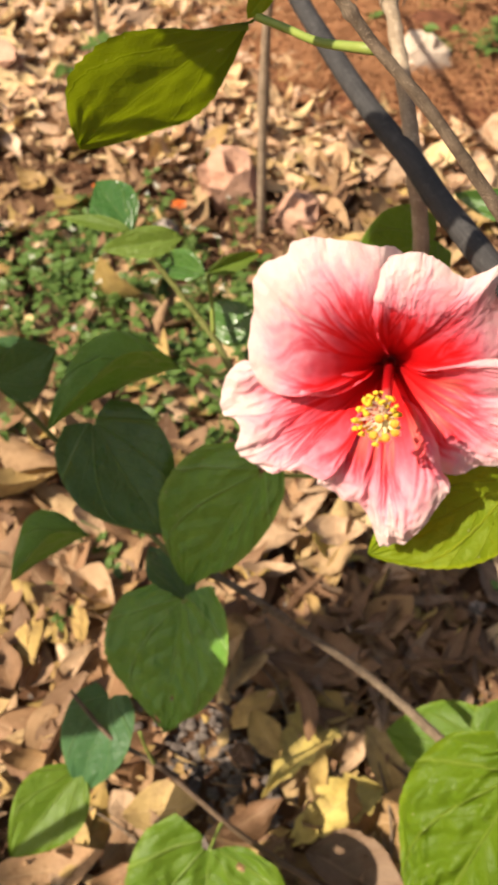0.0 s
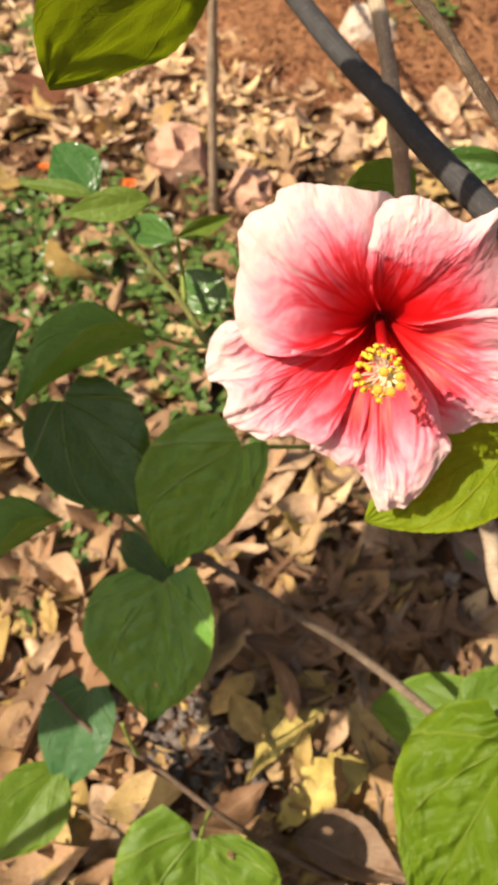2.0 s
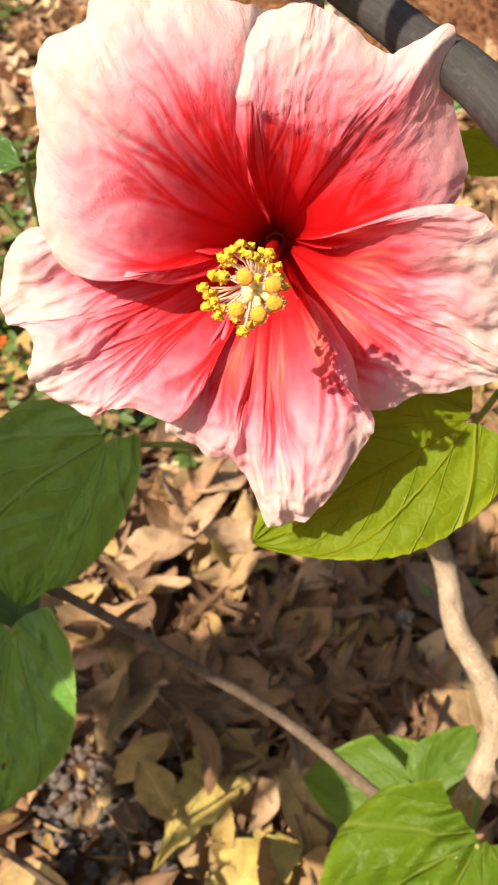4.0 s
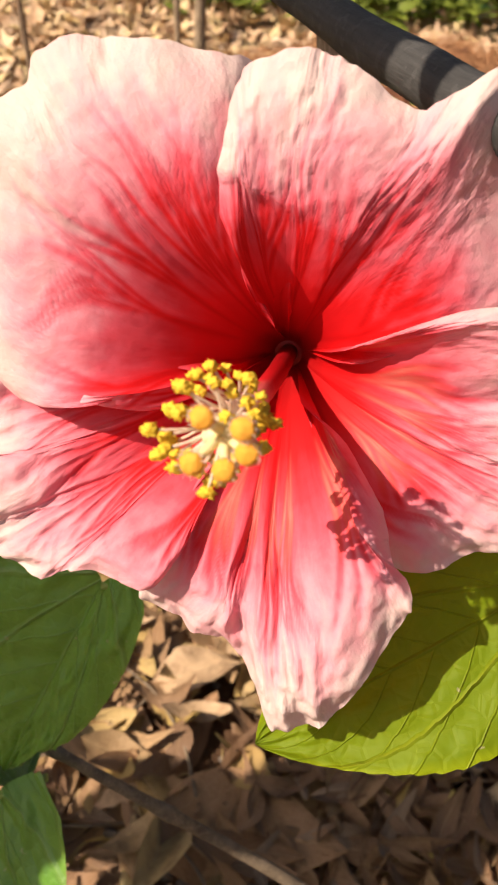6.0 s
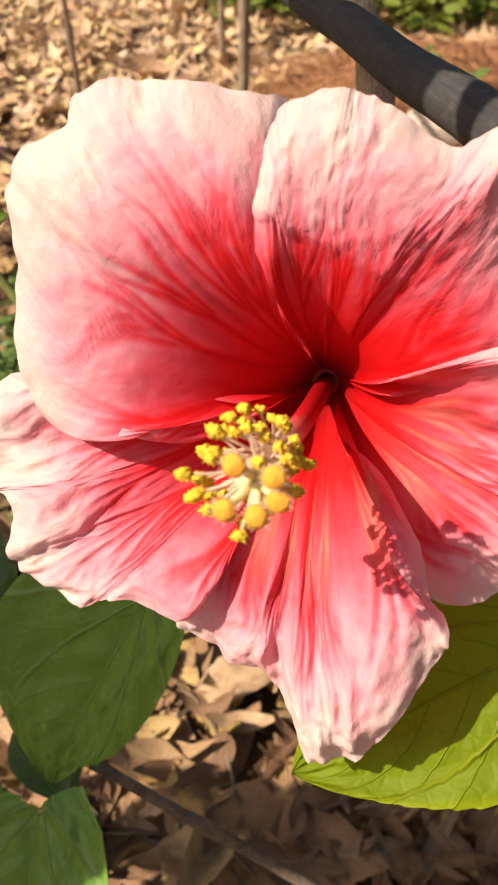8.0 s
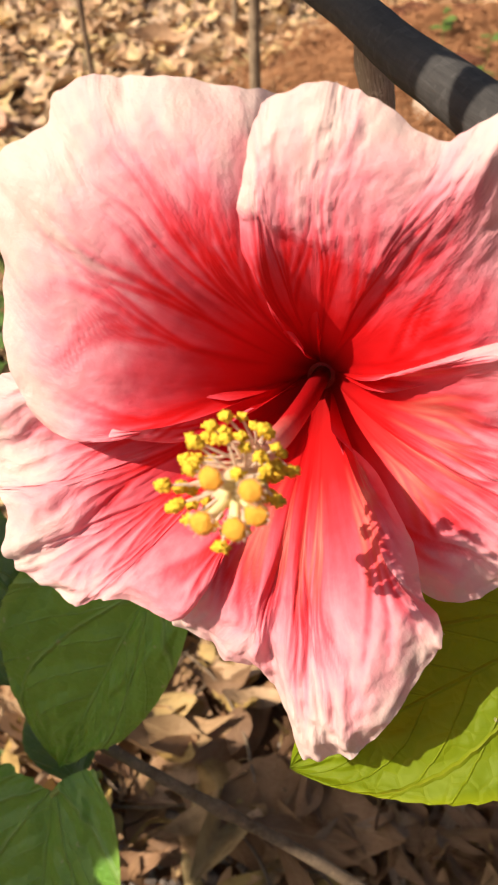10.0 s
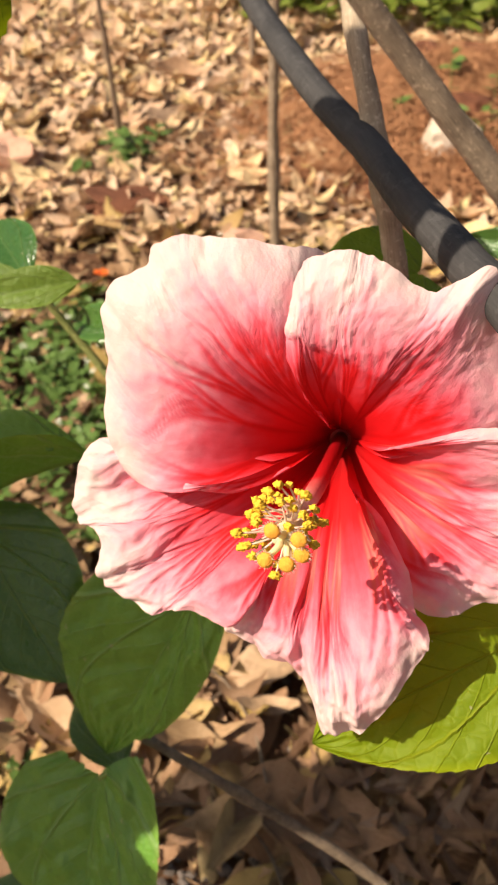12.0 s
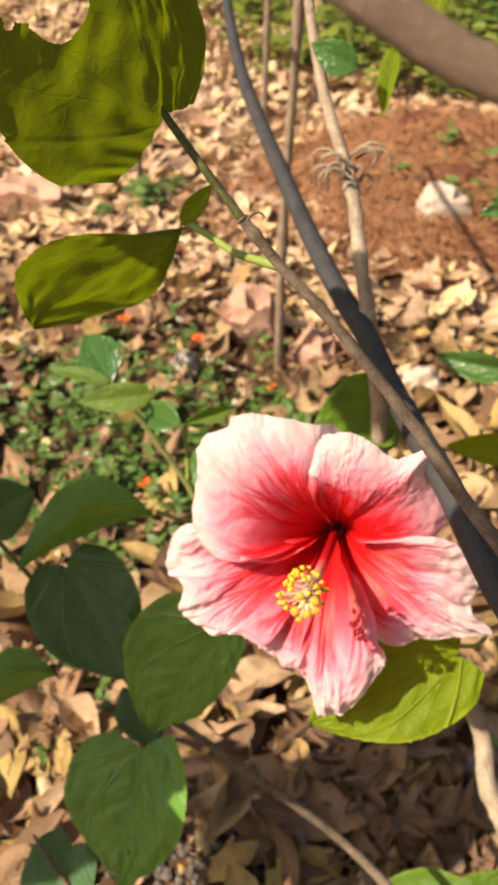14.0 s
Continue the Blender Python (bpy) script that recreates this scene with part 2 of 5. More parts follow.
PETAL = petal_material("petal_pink", -0.01)
PETAL_RAYED = petal_material("petal_pink_rayed", 0.10, 0.30)
# paler copy for the petal facing the sun, the glare put into its colour
PETAL_SUNLIT = petal_material("petal_pink_sunlit", 0.085)
GREEN = {
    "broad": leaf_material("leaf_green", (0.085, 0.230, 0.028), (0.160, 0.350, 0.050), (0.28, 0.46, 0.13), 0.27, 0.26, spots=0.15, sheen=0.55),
    # darker copy of the green leaf, with the shade put into its colour
    "shaded": leaf_material("leaf_shade_green", (0.034, 0.100, 0.016), (0.080, 0.178, 0.032), (0.20, 0.33, 0.09), 0.20, 0.18, (0.18, 0.28, 0.02), sheen=0.55),
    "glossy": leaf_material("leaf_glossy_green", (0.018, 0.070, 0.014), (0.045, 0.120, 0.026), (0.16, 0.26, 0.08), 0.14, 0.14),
    "young": leaf_material("leaf_young_green", (0.085, 0.150, 0.018), (0.145, 0.215, 0.030), (0.24, 0.31, 0.07), 0.44, 0.28),
    # lighter, yellower copy: full sun is put into the leaf colour
    "sunny": leaf_material("leaf_sunlit_yellow_green", (0.085, 0.165, 0.003), (0.210, 0.260, 0.003), (0.29, 0.33, 0.02), 0.5, 0.32, (0.40, 0.44, 0.004), 0.25, sheen=0.20),
    "mature": leaf_material("leaf_mature_green", (0.040, 0.095, 0.004), (0.105, 0.170, 0.008), (0.16, 0.22, 0.03), 0.36, 0.22, (0.30, 0.36, 0.004), 0.3, ribbed=1.1, sheen=0.14),
    "low": leaf_material("leaf_low_green", (0.060, 0.135, 0.008), (0.120, 0.200, 0.012), (0.20, 0.28, 0.05), 0.40, 0.28),
    # dark olive copy: the dim look against the sun is put into its colour
    "backlit": leaf_material("leaf_backlit_olive", (0.036, 0.070, 0.004), (0.070, 0.110, 0.005), (0.05, 0.08, 0.01), 0.55, 0.42, (0.27, 0.34, 0.003), ribbed=0.4),
    "blue": leaf_material("leaf_blue_green", (0.022, 0.080, 0.026), (0.050, 0.130, 0.042), (0.15, 0.25, 0.10), 0.36, 0.18),
}
GREEN["folded"] = GREEN["curled"] = GREEN["broad"]
GREEN["behind"] = GREEN["low"]
# dark leaves reuse the copy that is darkened for shade
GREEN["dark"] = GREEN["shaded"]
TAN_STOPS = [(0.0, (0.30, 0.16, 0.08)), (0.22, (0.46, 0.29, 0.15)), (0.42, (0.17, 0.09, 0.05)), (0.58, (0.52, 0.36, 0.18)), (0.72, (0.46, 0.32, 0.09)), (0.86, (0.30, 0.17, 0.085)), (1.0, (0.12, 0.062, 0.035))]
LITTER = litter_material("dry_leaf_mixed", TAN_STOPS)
# palette paler than LITTER, mostly for the ground farther off
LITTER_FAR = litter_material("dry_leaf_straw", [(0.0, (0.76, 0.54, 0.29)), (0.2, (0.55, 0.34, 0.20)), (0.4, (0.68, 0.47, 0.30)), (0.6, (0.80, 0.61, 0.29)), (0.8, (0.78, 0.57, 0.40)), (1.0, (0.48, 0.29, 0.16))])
DRY = {
    "tan": litter_material("dry_leaf_tan", [(0.0, (0.50, 0.33, 0.19)), (1.0, (0.58, 0.40, 0.25))]),
    "yellow": litter_material("dry_leaf_yellow", [(0.0, (0.60, 0.48, 0.11)), (1.0, (0.64, 0.50, 0.16))]),
    "ochre": litter_material("dry_leaf_ochre", [(0.0, (0.50, 0.33, 0.10)), (1.0, (0.54, 0.37, 0.13))]),
    "grey": litter_material("dry_leaf_grey", [(0.0, (0.22, 0.145, 0.09)), (1.0, (0.31, 0.205, 0.135))]),
    "brown": litter_material("dry_leaf_brown", [(0.0, (0.17, 0.088, 0.046)), (1.0, (0.27, 0.15, 0.08))]),
}
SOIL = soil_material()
EARTH = stone_material("red_earth", (0.080, 0.028, 0.013), (0.17, 0.062, 0.028), 26.0)
ROOT = plain_material("rusty_root", (0.24, 0.10, 0.042), (0.48, 0.24, 0.11), 60.0, 0.8)
BARK = bark_material("bark_grey_brown", (0.085, 0.058, 0.038), (0.33, 0.245, 0.165), 2.0)
BARK_PALE = bark_material("bark_pale", (0.16, 0.11, 0.07), (0.38, 0.28, 0.19))
BARK_WARM = bark_material("bark_warm_brown", (0.15, 0.095, 0.060), (0.25, 0.17, 0.11), 2.2)
BARK_STRAW = bark_material("bark_straw", (0.20, 0.14, 0.085), (0.52, 0.41, 0.29))
STEM_GREEN = bark_material("stem_green", (0.11, 0.13, 0.03), (0.24, 0.24, 0.075), 1.0, 0.6, 0.0006)
STEM_DARK = bark_material("stem_dark_green", (0.045, 0.050, 0.014), (0.15, 0.15, 0.045), 1.5, 0.5, 0.0005)
PETIOLE = plain_material("petiole_green", (0.16, 0.23, 0.035), (0.26, 0.30, 0.07), 220.0, 0.5)
PIPE = bark_material("dark_grey_plastic", (0.022, 0.021, 0.021), (0.055, 0.052, 0.050), 0.5, 0.72, 0.0004)
POLLEN = plain_material("pollen_yellow", (0.90, 0.56, 0.035), (0.95, 0.72, 0.07), 900.0, 0.8, 0.30, 0.8, 0.0008)
THROAT_RED = plain_material("throat_crimson", (0.16, 0.001, 0.003), (0.26, 0.003, 0.006), 300.0, 0.6)
STIGMA = plain_material("stigma_orange", (0.80, 0.32, 0.02), (0.86, 0.43, 0.06), 700.0, 0.8, 0.15, 0.8, 0.0006)
STYLE = plain_material("style_cream", (0.86, 0.70, 0.34), (0.88, 0.76, 0.42), 300.0, 0.5, 0.25)
FILAMENT = plain_material("filament_cream", (0.86, 0.68, 0.55), (0.90, 0.78, 0.64), 300.0, 0.5, 0.45)


def column_material():
    """Crimson at the base, cream towards the stamens. UV y: distance along."""
    m = Mat("column_crimson_to_cream")
    _, run = split_uv(m)
    t = m.math("ADD", m.math("DIVIDE", run, 2.05), m.math("MULTIPLY", m.math("SUBTRACT", m.noise(300.0, m.coord()), 0.5), 0.1))
    col = m.ramp(t, [(0.0, (0.20, 0.001, 0.003)), (0.30, (0.42, 0.003, 0.006)), (0.45, (0.58, 0.010, 0.016)), (0.57, (0.74, 0.14, 0.13)), (0.68, (0.85, 0.52, 0.42)), (1.0, (0.88, 0.74, 0.42))])
    return m.done(col, 0.5, 0.3, 0.2)


COLUMN = column_material()
STONE_GREY = stone_material("stone_grey", (0.25, 0.21, 0.18), (0.42, 0.36, 0.31))
GRAVEL = stone_material("gravel_dark", (0.08, 0.06, 0.05), (0.24, 0.20, 0.17), 120.0)
STONE_WHITE = stone_material("stone_white", (0.42, 0.31, 0.22), (0.62, 0.52, 0.42), 18.0)
STONE_PINK = stone_material("stone_pink", (0.36, 0.19, 0.12), (0.56, 0.34, 0.24), 16.0)
WEED = plain_material("weed_green", (0.060, 0.120, 0.022), (0.150, 0.235, 0.050), 45.0, 0.5, 0.25)
WEED_LIGHT = plain_material("weed_light_green", (0.10, 0.14, 0.015), (0.23, 0.27, 0.035), 30.0, 0.5, 0.3)
WHITE_BLOOM = plain_material("white_bloom", (0.70, 0.68, 0.55), (0.82, 0.80, 0.70), 300.0, 0.7, 0.2)
ORANGE_BLOOM = plain_material("orange_bloom", (0.78, 0.10, 0.02), (0.85, 0.26, 0.03), 120.0, 0.6, 0.25)


# ---- building helpers ----
def link_mesh(name, verts, faces, mat, parent=None, uvs=None, smooth=True, label=""):
    me = bpy.data.meshes.new(name)
    me.from_pydata([tuple(v) for v in verts], [], faces)
    if uvs is not None:
        layer = me.uv_layers.new(name="UVMap")
        idx = np.empty(len(me.loops), dtype=np.int32)
        me.loops.foreach_get("vertex_index", idx)
        layer.data.foreach_set("uv", np.asarray(uvs, dtype=np.float32)[idx].ravel())
    me.polygons.foreach_set("use_smooth", [smooth] * len(me.polygons))
    me.materials.append(mat)
    me.update()
    ob = new(name, me)
    if parent:
        ob.parent = parent
    if label:
        ob["label"] = label
    return ob


def empty(name, label, category, group=""):
    ob = new(name)
    ob.empty_display_size = 0.01
    return tagged(ob, label, category, group)


def spline(points, n):
    """n points along a smooth curve through the given ones (any number of components)."""
    p = np.array(points, float)
    p = np.vstack([2 * p[0] - p[1], p, 2 * p[-1] - p[-2]])
    out = []
    for x in np.linspace(0, len(p) - 3 - 1e-6, n):
        i = int(x)
        t = x - i
        a, b, c, d = p[i:i + 4]
        out.append(0.5 * (2 * b + (c - a) * t + (2 * a - 5 * b + 4 * c - d) * t * t + (3 * b - a - 3 * c + d) * t ** 3))
    return np.array(out)


def tube_data(points, radii, n=24, seg=10, rough=0.0, knots=(), seed=0):
    """A round stem along a smooth curve, with knots and an uneven surface, closed at both ends."""
    p = spline([(*q, r) for q, r in zip(points, radii)], n)
    verts, uvs, faces = [], [], []
    side = np.array((0.31, 0.17, 0.93))
    run = 0.0
    for i in range(n):
        d = p[min(i + 1, n - 1), :3] - p[max(i - 1, 0), :3]
        d /= np.linalg.norm(d)
        side = side - d * (side @ d)
        side /= np.linalg.norm(side)
        other = np.cross(d, side)
        if i:
            run += np.linalg.norm(p[i, :3] - p[i - 1, :3])
        r = p[i, 3]
        for k in knots:
            r *= 1 + 0.38 * math.exp(-((i / (n - 1) - k) * n / 1.1) ** 2)
        for j in range(seg):
            a = 2 * math.pi * j / seg
            rr = r * (1 + rough * noise.noise((run * 160 + seed, 2.2 * math.cos(a), 2.2 * math.sin(a))))
            verts.append(p[i, :3] + rr * (math.cos(a) * side + math.sin(a) * other))
            uvs.append((min(j, seg - j) * 2 / seg, run * 30))
    for i in range(n - 1):
        for j in range(seg):
            a, b = i * seg + j, i * seg + (j + 1) % seg
            faces.append((a, b, b + seg, a + seg))
    faces.append(tuple(range(seg))[::-1])
    faces.append(tuple((n - 1) * seg + j for j in range(seg)))
    return verts, faces, uvs


def tube(name, points, radii, mat, parent=None, label="", **kw):
    v, f, u = tube_data(points, radii, **kw)
    return link_mesh(name, v, f, mat, parent, u, label=label)


def blade_data(base, tip, width, normal, fold=12, droop=0.1, shape="oval", serr=0.35, holes=(), wave=1.0, swell=0.75, quilt=0.0, ns=26, nq=18, seed=0, skew=(1.0, 1.0), lobes=(1.0, 1.0)):
    """A leaf blade: midrib from base to tip, two halves folded up about it, toothed rim, gentle waves, gnawed holes."""
    base, tip, normal = np.array(base, float), np.array(tip, float), np.array(normal, float)
    ax = tip - base
    length = np.linalg.norm(ax)
    ax /= length
    normal -= ax * (normal @ ax)
    normal /= np.linalg.norm(normal)
    cross = np.cross(normal, ax)
    verts, uvs, faces = [], [], []
    ca, sa = math.cos(radians(fold)), math.sin(radians(fold))
    for i in range(ns + 1):
        s = i / ns
        if shape == "heart":
            half = (math.sin(math.pi * min(1, 0.10 + 0.90 * s) ** 0.72)) ** 0.80
            half *= 1.0 if s > 0.08 else 0.75 + 0.25 * s / 0.08
            back = 0.17 * max(0.0, 1 - s / 0.45) ** 1.3
        else:
            half = math.sin(math.pi * s ** swell) ** 0.85 if 0 < s < 1 else 0.0
            back = 0.0
        if s > 0.25 and serr:
            half *= 1 + 0.045 * serr * (((s * 15) % 1.0) - 0.5)
        for j in range(nq + 1):
            v = 2 * j / nq - 1
            av = abs(v)
            along = s * length - back * lobes[1 if v > 0 else 0] * length * av ** 0.6 * (1 if shape == "heart" else 0) + (0.05 * length * av * (1 - s))
            out = 0.5 * width * half * av * skew[1 if v > 0 else 0]
            lift = out * sa * (1 - 0.25 * av) - droop * length * (s - 0.35) ** 2 - 0.16 * droop * width * av ** 3 * (0 if fold > 40 else 1)
            n3 = noise.noise((3.1 * s + seed * 7.3, 2.6 * v, seed * 1.7))
            n4 = noise.noise((8.0 * s + seed * 3.1, 7.0 * v, seed * 2.3))
            lift += wave * width * (0.055 * n3 * av + 0.016 * n4)
            if quilt:
                # the blade bulges between its side veins
                lift += quilt * width * (abs(math.sin(math.pi * (s * 6.5 - av * 2.5))) ** 0.6 * min(1.0, 4 * av) * (1.15 - av) + 0.7 * abs(n4)) * 0.030
            verts.append(base + ax * along + cross * (math.copysign(out * ca, v) if av else 0) + normal * lift)
            uvs.append((s, 0.5 + 0.5 * v))
    for i in range(ns):
        for j in range(nq):
            s, v = (i + 0.5) / ns, 2 * (j + 0.5) / nq - 1
            if any(((s - hs) * 1.0) ** 2 + ((v - hv) * 0.45) ** 2 < (hr * (1 + 0.22 * noise.noise((s * 16, v * 12, hs)))) ** 2 for hs, hv, hr in holes):
                continue
            a = i * (nq + 1) + j
            faces.append((a, a + 1, a + nq + 2, a + nq + 1))
    return verts, faces, uvs


def merge(parts):
    verts, faces, uvs = [], [], []
    for v, f, u in parts:
        k = len(verts)
        verts += [tuple(p) for p in v]
        faces += [tuple(i + k for i in q) for q in f]
        uvs += list(u)
    return verts, faces, uvs


# ---- ground ----
def ground_height(x, y):
    h = 0.012 * noise.noise((x * 2.3, y * 2.3, 0.4)) + 0.007 * noise.noise((x * 9, y * 9, 2.0)) + 0.003 * noise.noise((x * 31, y * 31, 5.0))
    d = math.hypot((x - 0.075) / 0.34, (y - 1.19) / 0.35)
    h += 0.065 * max(0.0, 1 - d) ** 0.8 * (1 + 0.45 * noise.noise((x * 7, y * 7, 9.0)) + 0.22 * noise.noise((x * 19, y * 19, 4.0)))
    h += 0.022 * math.exp(-((x + 0.42) / 0.30) ** 2 - ((y - 0.78) / 0.10) ** 2)
    return h


def build_ground():
    xs = np.unique(np.concatenate([np.linspace(-90, -2.6, 18), np.linspace(-2.5, -0.55, 40), np.linspace(-0.5, 0.55, 106), np.linspace(0.6, 2.5, 38), np.linspace(2.6, 90, 18)]))
    ys = np.unique(np.concatenate([np.linspace(-90, -0.6, 18), np.linspace(-0.5, 1.7, 190), np.linspace(1.75, 4.0, 40), np.linspace(4.2, 90, 18)]))
    verts = [(x, y, ground_height(x, y) if abs(x) < 6 and abs(y) < 8 else 0.0) for y in ys for x in xs]
    nx = len(xs)
    faces = [(j * nx + i, j * nx + i + 1, (j + 1) * nx + i + 1, (j + 1) * nx + i) for j in range(len(ys) - 1) for i in range(nx - 1)]
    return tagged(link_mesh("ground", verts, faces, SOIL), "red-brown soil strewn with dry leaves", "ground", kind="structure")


build_ground()


def build_mound():
    """The skin of red earth over the low mound."""
    rings, spokes = 16, 48
    verts = [(0.075, 1.17, ground_height(0.075, 1.17) + 0.006)]
    for i in range(1, rings + 1):
        for j in range(spokes):
            a = 2 * math.pi * j / spokes
            k = i / rings * (1 + 0.16 * noise.noise((3 * math.cos(a), 3 * math.sin(a), 1.0)))
            x, y = 0.075 + 0.33 * k * math.cos(a), 1.17 + 0.33 * k * math.sin(a)
            verts.append((x, y, ground_height(x, y) + 0.008 * noise.noise((x * 22, y * 22, 3.0)) + (0.007 if i < rings else -0.02)))
    faces = [(0, 1 + j, 1 + (j + 1) % spokes) for j in range(spokes)]
    for i in range(rings - 1):
        for j in range(spokes):
            a, c = 1 + i * spokes + j, 1 + i * spokes + (j + 1) % spokes
            faces.append((a, a + spokes, c + spokes, c))
    return tagged(link_mesh("earth_mound", verts, faces, EARTH), "low mound of bare red earth", "mound", kind="structure")


build_mound()


# ---- hibiscus flower ----
F_AT = np.array((0.00213, -0.02033, 0.41401))
F_W = np.array((-0.0612, -0.9131, 0.4029))               # out of the throat
F_U = np.array((0.9980, -0.0637, 0.0071))
F_V = np.array((0.0192, 0.4026, 0.9152))
F_SIZE = 0.9475


def f_world(u, v, w):
    """Millimetres in the flower's own axes to the world."""
    return F_AT + F_SIZE * (u * F_U + v * F_V + w * F_W) / 1000


THROAT = -3.3                                            # the throat lies below the middle of the rim

# Each petal's rim as a smooth curve: right, up, out of the throat, in millimetres.
RIMS = {
    "upper_left": [(-9, -5, 0), (-14.5, -8, 3), (-21, -10, 8), (-27, -9.2, 10), (-29.6, -6.8, 11.5), (-34.6, -9.2, 11.5), (-40.4, -9.6, 11.5), (-46.6, -4.0, 11), (-48.8, 6.4, 11), (-48.2, 18.4, 10.5), (-49, 28, 11), (-45.5, 34.5, 13), (-39.2, 38.2, 13), (-37.8, 42.2, 13), (-33, 44.5, 13), (-27, 45.1, 13), (-20, 45.4, 13), (-12, 44.5, 10), (-6, 44, 5), (0, 38, 0), (3, 26, -4), (2, 12, -8)],
    "upper_right": [(-1.6, 5, -5), (-5.2, 12, -1), (-7.6, 15.8, 2), (-8.8, 22, 4), (-9.2, 26.8, 6.5), (-11, 29.2, 10.5), (-9.6, 34, 12.5), (-7.8, 40.4, 13.5), (-5.6, 43.4, 14.2), (1.3, 45.5, 14.6), (5, 44.9, 14.8), (9.5, 43.2, 14.6), (16.5, 39.3, 13.4), (20.5, 40.6, 13), (27.5, 45, 14), (29.5, 39, 11), (31.5, 32, 8), (37, 20, 4), (34, 9, 1), (16, 1, -1)],
    "right": [(13, 4.5, 4), (22.5, 10, 9), (33, 14, 11), (43, 12, 9), (51.5, -1, 4), (52, -13, 2), (61, -21.5, 2), (50, -25, 2), (38, -29, 3), (26, -34, 3), (15, -24, 0), (6, -10, -3)],
    "lower": [(5.5, -8, -1), (14, -13, 4), (20.5, -19.5, 10), (23.5, -27, 15), (27, -31.5, 18), (24, -40, 20), (17.5, -53, 20), (12, -57, 19.5), (7, -58, 19), (1, -49.5, 15), (-3, -46, 14), (-11, -45, 13), (-18, -42, 12), (-15, -30, 8), (-5, -11, 0)],
    "lower_left": [(-14, -4, 1), (-30, -2, 6), (-46, -1, 8), (-54, -5, 10), (-57, -16, 9), (-54.5, -22.8, 11), (-48.5, -24, 13), (-48.5, -34, 14), (-42, -38, 15), (-34, -39, 16), (-27.2, -35.6, 17), (-15.3, -36.6, 19.8), (-10.6, -31, 14), (-9, -22, 7), (-6, -11, 1)],
}


def bowl(r):
    """Depth of the open flower's hollow, r from the throat, in millimetres."""
    return -19.0 * math.exp(-(r - 2.6) / 12.0)


